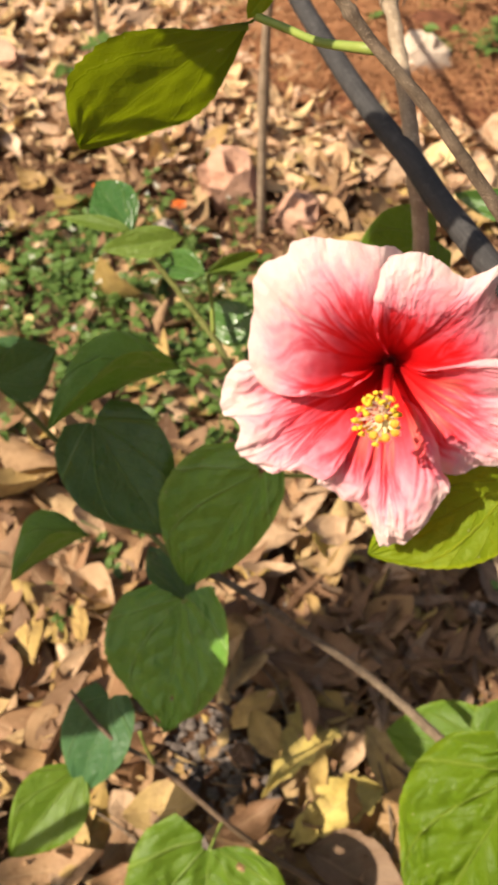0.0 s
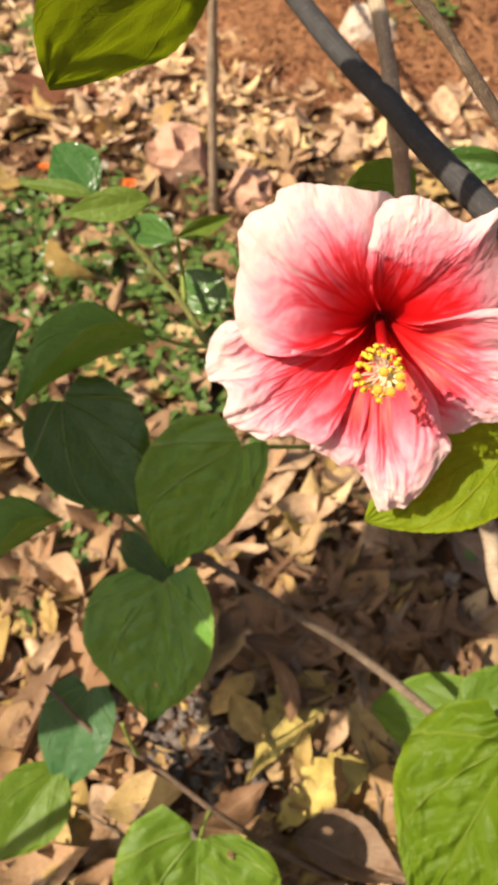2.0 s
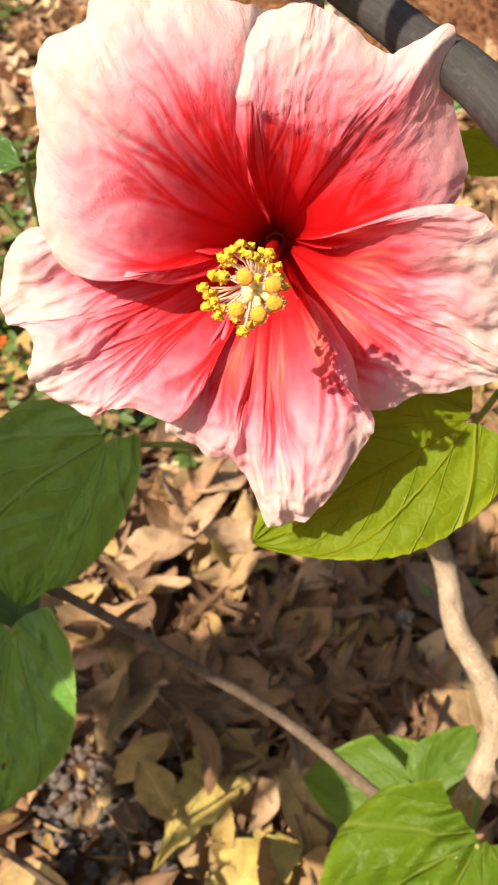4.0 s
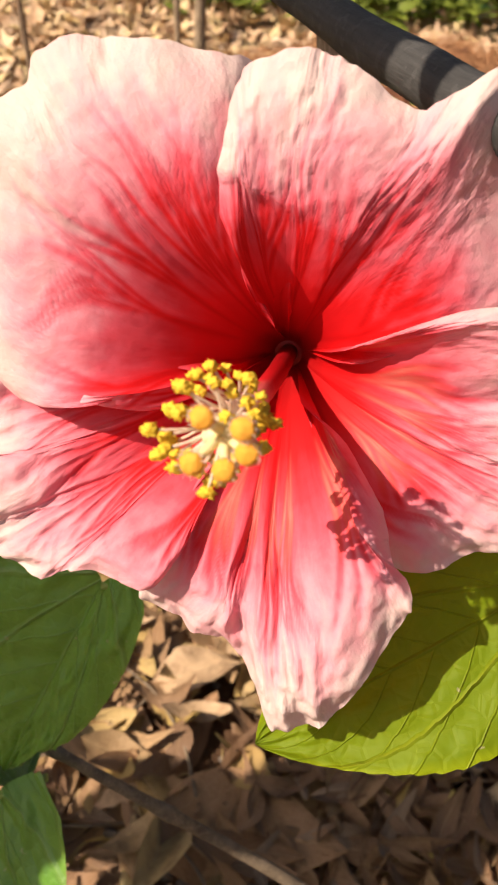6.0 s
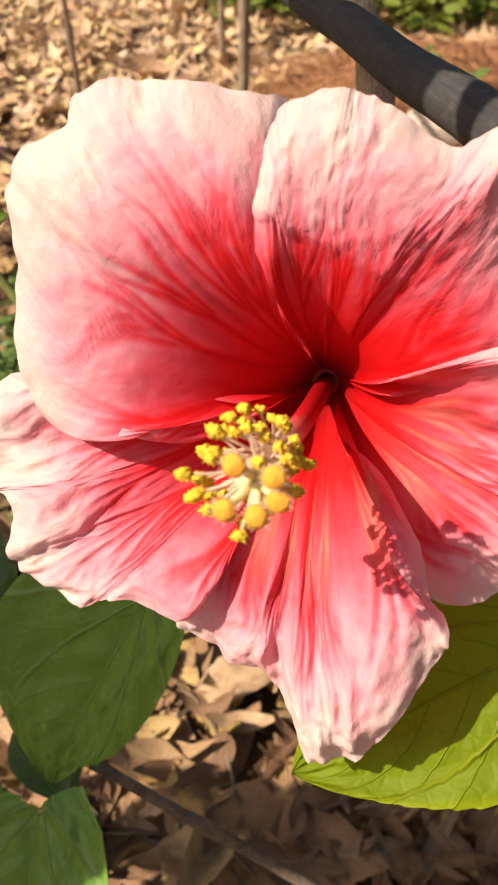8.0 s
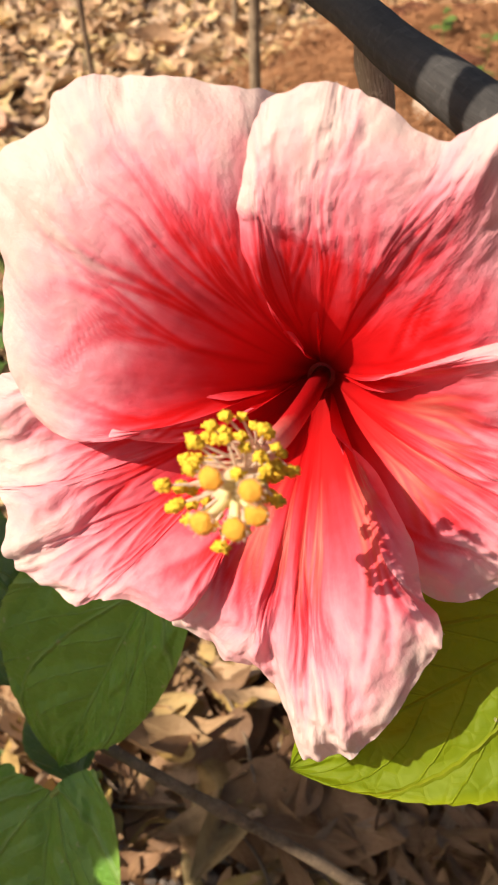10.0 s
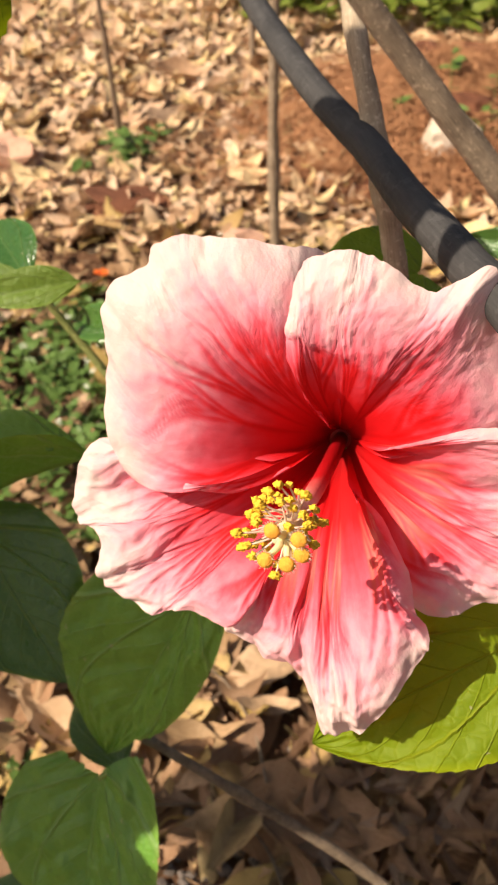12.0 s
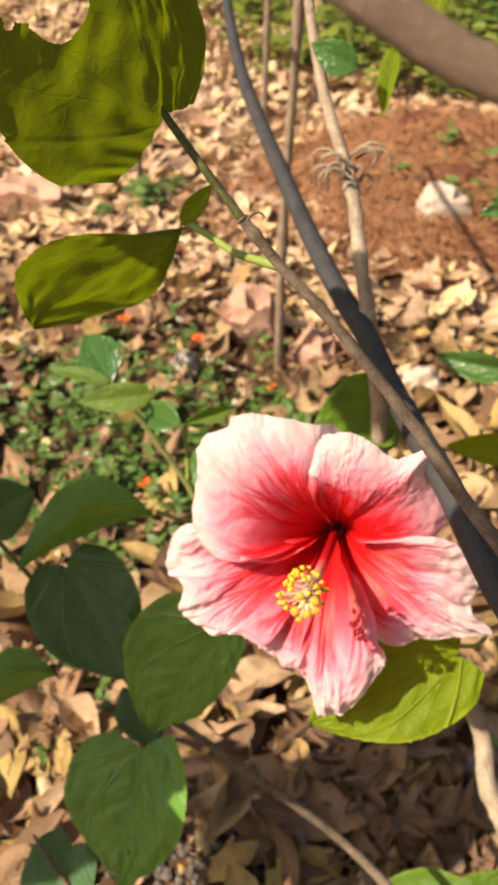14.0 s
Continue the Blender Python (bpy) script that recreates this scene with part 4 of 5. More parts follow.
# kind, base, tip, width, facing, form
LEAVES = [
    ('broad', (-0.0420, 0.0020, 0.3190), (-0.0732, -0.0222, 0.2530), 0.0620, (-0.10, -0.87, 0.48), dict(fold=12, droop=.10, shape='heart', skew=(1.12, .55), holes=((.80,.92,.10),(.95,.6,.03),(.66,.98,.03)), quilt=.7, ns=72, nq=60)),
    ('broad', (-0.0735, -0.0274, 0.2490), (-0.0775, -0.0715, 0.1890), 0.0650, (-0.20, -0.77, 0.58), dict(fold=10, droop=.12, shape='heart', skew=(1.12, .88), lobes=(.7, 1.3), holes=((.70,.12,.018),(.93,-.5,.05),(.86,.95,.04)), quilt=.8, ns=72, nq=60)),
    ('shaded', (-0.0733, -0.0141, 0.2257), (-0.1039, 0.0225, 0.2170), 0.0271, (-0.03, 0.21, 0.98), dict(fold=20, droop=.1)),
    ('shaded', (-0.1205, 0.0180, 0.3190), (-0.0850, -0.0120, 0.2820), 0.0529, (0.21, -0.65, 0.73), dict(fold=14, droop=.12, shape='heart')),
    ('folded', (-0.1260, -0.0004, 0.2564), (-0.1609, -0.0269, 0.2475), 0.0560, (0.10, 0.50, 0.85), dict(fold=58, droop=.15)),
    ('curled', (-0.0850, 0.0481, 0.3353), (-0.1392, 0.0074, 0.3341), 0.0640, (0.10, 0.50, 0.85), dict(fold=58, droop=.25, holes=((.22,.55,.03),))),
    ('blue', (-0.1761, 0.0326, 0.3224), (-0.1449, 0.0443, 0.3385), 0.0336, (0.02, -0.83, 0.56), dict(fold=15, droop=.1)),
    ('glossy', (-0.1112, 0.0769, 0.3849), (-0.1358, 0.1036, 0.3913), 0.0251, (-0.28, -0.46, 0.84), dict(fold=18, droop=.1)),
    ('young', (-0.1113, 0.0773, 0.3852), (-0.1451, 0.0797, 0.3872), 0.0084, (0.02, -0.41, 0.91), dict(fold=25, droop=.1)),
    ('young', (-0.0835, 0.0600, 0.3980), (-0.1175, 0.0495, 0.3950), 0.0145, (0.28, -0.65, 0.71), dict(fold=25, droop=.15)),
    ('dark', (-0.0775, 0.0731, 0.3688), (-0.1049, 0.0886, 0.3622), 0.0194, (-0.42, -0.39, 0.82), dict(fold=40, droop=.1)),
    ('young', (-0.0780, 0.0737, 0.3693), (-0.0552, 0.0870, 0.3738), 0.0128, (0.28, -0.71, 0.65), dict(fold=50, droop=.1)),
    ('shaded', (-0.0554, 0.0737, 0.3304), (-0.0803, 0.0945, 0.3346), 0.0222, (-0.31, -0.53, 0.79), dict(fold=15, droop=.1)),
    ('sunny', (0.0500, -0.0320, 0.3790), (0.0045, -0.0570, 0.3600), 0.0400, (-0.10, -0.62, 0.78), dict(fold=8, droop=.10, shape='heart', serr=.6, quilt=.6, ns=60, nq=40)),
    ('behind', (0.0170, 0.0680, 0.4040), (-0.0140, 0.0480, 0.4020), 0.0360, (-0.05, -0.60, 0.80), dict(fold=20, droop=.1, shape='heart')),
    ('dark', (0.0790, 0.1600, 0.3640), (0.0345, 0.1698, 0.3600), 0.0200, (0.30, -0.93, 0.20), dict(fold=30, droop=.1)),
    ('sunny', (0.0763, 0.0643, 0.3935), (0.0408, 0.0593, 0.3946), 0.0158, (0.12, -0.74, 0.67), dict(fold=30, droop=.1)),
    ('shaded', (0.0554, 0.1222, 0.4737), (0.0379, 0.1155, 0.4698), 0.0086, (0.19, -0.82, 0.53), dict(fold=30, droop=.1)),
    ('low', (0.1113, -0.0215, 0.1041), (0.0478, -0.0078, 0.0813), 0.0567, (-0.38, -0.36, 0.85), dict(fold=16, droop=.08, shape='heart')),
    ('low', (0.0979, -0.0310, 0.1219), (0.1218, 0.0015, 0.1434), 0.0351, (-0.28, -0.38, 0.88), dict(fold=20, droop=.1)),
    ('mature', (0.0971, -0.0709, 0.2060), (0.0645, -0.1315, 0.1343), 0.0893, (-0.45, -0.57, 0.69), dict(fold=8, droop=.1, shape='heart', wave=2.0, quilt=1.6, ns=72, nq=60)),
    ('low', (-0.0490, -0.1000, 0.0980), (-0.0460, -0.1540, 0.0590), 0.0928, (0.05, -0.57, 0.82), dict(fold=10, droop=.1, shape='heart', lobes=(2.0, .8), holes=((.12,.45,.030),(.02,-.12,.035)), quilt=.7, ns=90, nq=80)),
    ('blue', (-0.1180, -0.0420, 0.1480), (-0.1290, -0.0860, 0.1120), 0.0440, (-0.14, -0.63, 0.76), dict(fold=15, droop=.1, shape='heart')),
    ('low', (-0.1276, -0.0705, 0.1200), (-0.1600, -0.1220, 0.0980), 0.0450, (-0.00, -0.56, 0.83), dict(fold=20, droop=.1)),
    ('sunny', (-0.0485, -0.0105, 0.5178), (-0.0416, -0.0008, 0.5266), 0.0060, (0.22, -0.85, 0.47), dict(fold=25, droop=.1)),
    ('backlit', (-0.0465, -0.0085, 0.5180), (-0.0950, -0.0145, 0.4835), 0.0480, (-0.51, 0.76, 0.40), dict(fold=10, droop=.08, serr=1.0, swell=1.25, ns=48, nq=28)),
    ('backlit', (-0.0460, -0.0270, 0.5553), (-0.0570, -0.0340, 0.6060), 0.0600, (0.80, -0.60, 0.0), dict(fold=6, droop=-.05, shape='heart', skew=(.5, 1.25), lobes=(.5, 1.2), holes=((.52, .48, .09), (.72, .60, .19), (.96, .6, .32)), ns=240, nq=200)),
    ('shaded', (-0.0161, 0.1241, 0.5182), (-0.0360, 0.1275, 0.5254), 0.0136, (-0.03, -0.93, 0.36), dict(fold=20, droop=.1)),
    ('sunny', (-0.0040, 0.1461, 0.5246), (-0.0060, 0.1290, 0.4994), 0.0113, (-0.46, -0.72, 0.52), dict(fold=40, droop=.1)),
    ('sunny', (-0.0045, 0.1464, 0.5251), (0.0100, 0.1606, 0.5524), 0.0218, (0.39, -0.89, 0.25), dict(fold=35, droop=.1)),
]
LEAF_WORDS = {"broad": "broad mid-green leaf", "shaded": "dark green shaded leaf", "folded": "green leaf folded along its rib", "curled": "curled green leaf with dark underside",
              "blue": "bluish green leaf", "glossy": "glossy green leaf", "young": "young light green leaf", "dark": "folded leaf in shade-darkened green", "sunny": "yellow-green leaf in full sun",
              "behind": "green leaf behind the flower", "low": "bright green low leaf", "mature": "large mature leaf with pale specks", "backlit": "olive leaf with the sun behind it"}
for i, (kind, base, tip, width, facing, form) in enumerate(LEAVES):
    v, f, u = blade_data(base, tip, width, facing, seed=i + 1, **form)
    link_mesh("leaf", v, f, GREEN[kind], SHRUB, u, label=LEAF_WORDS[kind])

# an unseen leafy branch beside the camera's way, added to shade low leaves and litter
branch([(-0.34, -0.24, -0.02), (-0.33, -0.23, 0.2), (-0.30, -0.20, 0.42), (-0.26, -0.16, 0.55)], [0.005, 0.0045, 0.0035, 0.002], BARK, "unseen grey-brown branch added to cast shade", n=30, seg=10, rough=0.12, seed=23)
rng = random.Random(12)
SHADE = [(-0.27, -0.160, 0.51), (-0.27, -0.180, 0.41), (-0.28, -0.155, 0.46), (-0.27, -0.105, 0.46), (-0.26, -0.165, 0.37), (-0.25, -0.13, 0.44), (-0.26, -0.15, 0.40), (-0.25, -0.16, 0.475)]
SHADE_FAR = [(-0.345, -0.110, 0.325)]
for i in range(33):
    x = rng.uniform(-0.38, -0.21)
    c = np.array(SHADE[i] if i < 8 else SHADE_FAR[i - 32] if i > 31 else (x, rng.uniform(-0.25, -0.10), rng.uniform(0.34, min(0.55, 0.26 - 1.1 * x))))
    c = c + np.array((0.108, 0.189, 0.0)) * (c[2] - 0.20)
    fall = c[:2] + (c[2] - 0.02) / SUN_TO.z * np.array((-SUN_TO.x, -SUN_TO.y))
    if math.hypot(fall[0] - 0.014, fall[1] + 0.012) < 0.055:     # a gap through which the yellow leaves catch the sun
        continue
    a = rng.uniform(0, 6.283)
    tilt = rng.uniform(-0.6, 0.2)
    d = 0.034 * np.array((math.cos(a), math.sin(a), tilt))
    v, f, u = blade_data(c - d, c + d, rng.uniform(0.055, 0.07) * (1.2 if i < 8 else 1.0), (-0.5 + rng.gauss(0, 0.15), -0.4 + rng.gauss(0, 0.15), 0.7), shape="heart", fold=12, droop=0.1, seed=200 + i, ns=12, nq=10)
    if math.hypot(fall[0] - 0.140, fall[1] - 0.078) < 0.036:     # and one that lets the sun onto the low branch
        continue
    link_mesh("leaf", v, f, GREEN["broad"], SHRUB, u, label=LEAF_WORDS["broad"])

# its upper twig, also out of view, added to shade the pipe's near half
branch([(-0.26, -0.16, 0.55), (-0.22, -0.11, 0.60), (-0.17, -0.05, 0.64), (-0.14, -0.03, 0.66)], [0.002, 0.0018, 0.0014, 0.001], BARK, "unseen grey-brown branch added to cast shade", n=24, seg=8, rough=0.12, seed=29)
for i, c in enumerate([(-0.165, -0.040, 0.654), (-0.151, -0.052, 0.640), (-0.150, -0.030, 0.625), (-0.2085, -0.108, 0.544), (-0.125, -0.155, 0.659)]):
    c = np.array(c)
    d = (0.030 if i < 4 else 0.022) * np.array((math.cos(1.1 + i * 1.7), math.sin(1.1 + i * 1.7), 0.3))
    v, f, u = blade_data(c - d, c + d, 0.050 if i < 4 else 0.036, (-0.55, -0.38, 0.74), shape="heart", fold=12, droop=0.1, seed=240 + i, ns=12, nq=10)
    link_mesh("leaf", v, f, GREEN["broad"], SHRUB, u, label=LEAF_WORDS["broad"])

# ---- pipe and dry sticks ----
tagged(tube("pipe", [(-0.28, 0.90, 0.447), (-0.1900, 0.6000, 0.4450), (-0.1200, 0.3700, 0.4380), (-0.0630, 0.2100, 0.4430), (-0.0215, 0.1080, 0.4430), (0.0014, 0.0600, 0.4438), (0.0123, 0.0300, 0.4462), (0.0245, 0.0000, 0.4490), (0.0450, -0.0450, 0.4480), (0.12, -0.20, 0.41), (0.30, -0.55, 0.02)],
            [0.0043] * 11, PIPE, n=70, seg=20, rough=0.03), "smooth dark grey plastic pipe slanting behind the flower", "pipe")


def dry_stick(points, radii, label, seed, mat=BARK_PALE):
    ob = tube("dry_stick", points, radii, mat, n=40, seg=10, rough=0.14, seed=seed, knots=(0.3, 0.62))
    return tagged(ob, label, "stick", "dry sticks standing in the soil")


dry_stick([(-0.120, 0.60, -0.02), (-0.123, 0.605, 0.2), (-0.118, 0.61, 0.45), (-0.120, 0.62, 0.8)], [0.0055, 0.005, 0.0045, 0.004], "straight pale stick standing upright in the soil", 3)
dry_stick([(-0.298, 1.368, -0.02), (-0.297, 1.37, 0.3), (-0.307, 1.38, 0.7)], [0.006, 0.005, 0.004], "thin brownish stick standing upright in the soil", 4)
dry_stick([(-0.425, 0.996, -0.02), (-0.428, 1.0, 0.12), (-0.436, 1.01, 0.30)], [0.0045, 0.004, 0.003], "thin dark brown stick standing in leaf litter", 5, BARK_WARM)


# ---- stones ----
def stone(name, x, y, size, mat, label, squash=(1, 0.8, 0.6), seed=0.0, z=None):
    v, f = lump_data((0, 0, 0), size / 2, seed, squash, 0.55, 3)
    cuts = [Vector((random.Random(seed * 31 + k).gauss(0, 1), random.Random(seed * 17 + k).gauss(0, 1), random.Random(seed * 13 + k).gauss(0, 0.8))).normalized() for k in range(9)]
    out = []
    for p in v:
        p = Vector(p)
        for n in cuts:
            over = p.dot(n) - 0.36 * size * (abs(n.x) * squash[0] + abs(n.y) * squash[1] + abs(n.z) * squash[2]) / 1.4
            if over > 0:
                p = p - n * over * 0.9
        out.append(p)
    ob = link_mesh(name, out, f, mat, smooth=False)
    ob.location = (x, y, (ground_height(x, y) + size * squash[2] * 0.25) if z is None else z)
    return tagged(ob, label, "stone")


stone("rock", 0.050, 0.995, 0.088, STONE_WHITE, "whitish rock lying on red earth", (1, 0.8, 0.8), 1.0)
stone("rock", 0.058, 0.592, 0.055, STONE_WHITE, "pale grey stone among dry leaves", (1, 0.9, 0.8), 2.0)
stone("rock", -0.165, 0.655, 0.10, STONE_PINK, "pinkish brown rock beside an upright stick", (0.9, 0.7, 0.9), 3.0)
stone("rock", -0.078, 0.63, 0.075, STONE_PINK, "reddish brown rock beside an upright stick", (1, 0.8, 0.7), 4.0)
stone("rock", -0.230, 0.56, 0.05, STONE_GREY, "grey stone among green weeds", (0.8, 0.7, 0.9), 5.0)
stone("stone", 0.126, 0.135, 0.020, STONE_GREY, "small grey stone among dry leaves", (1, 0.8, 0.8), 6.0)
stone("rock", -0.594, 0.93, 0.13, STONE_PINK, "pinkish flat rock in leaf litter", (1.2, 0.8, 0.5), 7.0)
stone("rock", -0.360, 0.80, 0.10, EARTH, "low red-brown clod of earth", (1.6, 0.7, 0.45), 8.0)


# ---- leaf litter ----
def dry_blade(rng, ns=7, nq=4, length=0.06, width=0.026, toothed=0.0):
    """A curled dry leaf lying flat at the origin, stalk end at -x."""
    bend, curl, twist = rng.uniform(-0.4, 0.7), rng.uniform(-0.7, 0.9), rng.uniform(-0.45, 0.45)
    sx = rng.uniform(0, 50)
    point, swerve = rng.uniform(0.8, 1.5), rng.gauss(0, 0.10)
    if rng.random() < 0.22:
        curl = rng.choice((-1, 1)) * rng.uniform(1.4, 2.6)
    verts, uvs, faces = [], [], []
    for i in range(ns + 1):
        s = i / ns
        half = 0.5 * width * (math.sin(math.pi * (0.02 + 0.97 * s) ** 0.8)) ** point
        half *= 1 + 0.10 * noise.noise((s * 6 + sx, 0.0, sx))
        if toothed:
            half *= 1 + toothed * ((s * 7) % 1.0 - 0.5)
        for j in range(nq + 1):
            v = 2 * j / nq - 1
            x = (s - 0.5) * length
            y = half * v + swerve * length * (s - 0.5) ** 2 * 2
            z = bend * 2.2 * x * x / length + curl * abs(y) ** 1.5 / width ** 0.5 * 0.9 + twist * x * y / length
            z += 0.10 * width * noise.noise((s * 4 + sx, v * 2, sx)) + 0.05 * width * noise.noise((s * 11 + sx, v * 5, sx))
            verts.append((x, y, z))
            uvs.append((s, 0.5 + 0.5 * v))
    for i in range(ns):
        for j in range(nq):
            a = i * (nq + 1) + j
            faces.append((a, a + 1, a + nq + 2, a + nq + 1))
    return np.array(verts), faces, uvs


def in_weeds(x, y):
    return math.exp(-((x + 0.24) / 0.20) ** 2 - ((y - 0.42) / 0.15) ** 2)


def scatter_litter(name, count, xr, yr, size, mat, label, seed, lift, drift=0.0):
    rng = random.Random(seed)
    kinds = [dry_blade(rng, 6, 4) for _ in range(28)]
    vs, fs, us, k = [], [], [], 0
    made = 0
    while made < count:
        x, y = rng.uniform(*xr), rng.uniform(*yr)
        if drift:
            x, y = x + rng.gauss(0, drift), y + rng.gauss(0, drift)
        if in_weeds(x, y) > rng.uniform(0.3, 1.6) or math.hypot((x - 0.075) / 0.31, (y - 1.15) / 0.31) < rng.uniform(0.75, 1.05):
            continue
        if abs(y - 0.63 - 0.02 * math.sin(9 * x)) < 0.075 and -0.62 < x < -0.07 and rng.random() < 0.72:
            continue
        if math.hypot((x + 0.05) / 0.06, (y + 0.018) / 0.062) < rng.uniform(0.65, 1.1) or math.hypot((x + 0.03) / 0.03, (y - 0.085) / 0.022) < 1:
            continue
        made += 1
        v, f, u = kinds[rng.randrange(28)]
        g = size * rng.lognormvariate(0, 0.35) / 0.06
        m = Euler((rng.gauss(0, 0.32), rng.gauss(0, 0.32), rng.uniform(0, 6.283))).to_matrix()
        p = (v * (g, g * rng.uniform(0.65, 1.5), g)) @ np.array(m).T
        p = p + (x, y, ground_height(x, y) + rng.uniform(0.001, lift))
        vs.append(p)
        fs += [tuple(i + k for i in q) for q in f]
        us += u
        k += len(v)
    ob = link_mesh(name, np.concatenate(vs), fs, mat, None, us)
    return tagged(ob, label, "leaf litter", kind="stuff")


def scatter_crumbs():
    """Broken bits of leaf and short straws between the fallen leaves."""
    rng = random.Random(61)
    kinds = [dry_blade(rng, 2, 2, 0.01, 0.006) for _ in range(12)]
    vs, fs, us, k = [], [], [], 0
    for i in range(7000):
        x, y = (rng.uniform(-0.5, 0.4), rng.uniform(-0.2, 0.7)) if i % 3 else (rng.uniform(-0.9, 0.5), rng.uniform(0.6, 1.7))
        v, f, u = kinds[i % 12]
        g = rng.uniform(0.5, 1.7)
        thin = rng.choice((1.0, 0.8, 0.25))
        m = Euler((rng.gauss(0, 0.35), rng.gauss(0, 0.35), rng.uniform(0, 6.283))).to_matrix()
        p = (v * (g * (1.6 if thin < 0.5 else 1.0), g * thin, g)) @ np.array(m).T + (x, y, ground_height(x, y) + rng.uniform(0.001, 0.022))
        vs.append(p)
        fs += [tuple(a + k for a in q) for q in f]
        us += u
        k += len(v)
    tagged(link_mesh("leaf_crumbs", np.concatenate(vs), fs, LITTER, None, us), "broken crumbs and straws of dry leaves", "leaf litter", kind="stuff")


def scatter_twigs():
    rng = random.Random(62)
    for i in range(26):
        x, y, a = rng.uniform(-0.25, 0.3), rng.uniform(-0.12, 0.5), rng.uniform(0, 3.14)
        k = rng.uniform(0.03, 0.09)
        pts = [(x + k * t * math.cos(a + 0.2 * t), y + k * t * math.sin(a + 0.2 * t), ground_height(x, y) + 0.016 + rng.uniform(-0.004, 0.006)) for t in (-1, -0.3, 0.4, 1)]
        tagged(tube("fallen_twig", pts, [0.0009, 0.0011, 0.001, 0.0007], BARK, n=12, seg=6, rough=0.15, seed=i), "thin dry twig lying on leaf litter", "twig", "fallen twigs on the soil")


scatter_crumbs()
scatter_twigs()
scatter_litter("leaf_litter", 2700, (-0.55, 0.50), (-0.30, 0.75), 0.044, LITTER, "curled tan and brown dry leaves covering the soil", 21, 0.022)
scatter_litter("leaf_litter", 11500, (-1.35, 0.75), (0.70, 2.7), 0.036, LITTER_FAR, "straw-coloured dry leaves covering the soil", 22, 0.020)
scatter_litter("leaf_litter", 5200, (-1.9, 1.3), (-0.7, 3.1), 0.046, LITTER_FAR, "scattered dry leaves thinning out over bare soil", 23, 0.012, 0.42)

# the fallen leaves lying uppermost: kind, stalk end, tip, width
FALLEN = [
    ('tan', (-0.082, 0.150), (-0.024, 0.172), 0.032),
    ('yellow', (0.024, 0.048), (-0.023, -0.040), 0.037),
    ('yellow', (0.054, -0.019), (-0.008, -0.067), 0.033),
    ('ochre', (-0.057, 0.002), (-0.020, 0.037), 0.020),
    ('tan', (0.046, 0.037), (0.059, -0.014), 0.024),
    ('grey', (0.008, -0.073), (0.081, -0.093), 0.044),
    ('grey', (0.128, 0.167), (0.183, 0.119), 0.046),
    ('tan', (0.176, 0.099), (0.130, 0.076), 0.041),
    ('yellow', (0.069, 0.129), (0.074, 0.095), 0.014),
    ('yellow', (0.097, 0.065), (0.109, 0.101), 0.013),
    ('tan', (0.043, 0.148), (0.106, 0.178), 0.031),
    ('grey', (0.023, 0.208), (0.052, 0.245), 0.033),
    ('tan', (0.087, -0.008), (0.076, -0.087), 0.027),
    ('tan', (-0.030, 0.215), (0.015, 0.258), 0.034),
    ('tan', (-0.035, 0.179), (-0.004, 0.221), 0.019),
    ('tan', (-0.021, 0.172), (0.034, 0.183), 0.029),
    ('yellow', (-0.022, 0.158), (0.027, 0.155), 0.018),
    ('tan', (-0.067, 0.130), (-0.019, 0.137), 0.015),
    ('brown', (-0.036, 0.059), (0.026, 0.057), 0.023),
    ('brown', (-0.048, -0.008), (-0.037, -0.026), 0.017),
    ('ochre', (-0.038, 0.012), (-0.015, -0.021), 0.024),
    ('brown', (-0.048, -0.072), (-0.011, -0.042), 0.025),
    ('tan', (-0.197, 0.106), (-0.158, 0.081), 0.029),
    ('ochre', (-0.193, 0.082), (-0.176, 0.041), 0.014),
    ('tan', (-0.128, -0.054), (-0.107, -0.073), 0.020),
    ('tan', (-0.218, 0.156), (-0.177, 0.166), 0.031),
    ('tan', (-0.146, 0.465), (-0.127, 0.506), 0.027),
    ('tan', (-0.145, 0.316), (-0.091, 0.326), 0.030),
]


def fallen_leaf(kind, x, y, z, turn, tilt, length, width, rng):
    v, f, u = dry_blade(rng, 28 if kind == "yellow" else 14, 8, length, width, 0.34 if kind == "yellow" else 0.06)
    ob = link_mesh("fallen_leaf", v, f, DRY[kind], None, u)
    ob.matrix_world = pose(x, y, z, tilt[0], tilt[1], math.degrees(turn))
    words = {"tan": "curled tan dry leaf lying on leaf litter", "yellow": "yellow fallen leaf lying on leaf litter", "ochre": "ochre dry leaf curled on leaf litter",
             "grey": "grey-brown dry leaf lying on leaf litter", "brown": "dark brown dry leaf lying on leaf litter"}[kind]
    return tagged(ob, words, "fallen leaf", "fallen leaves on the soil")


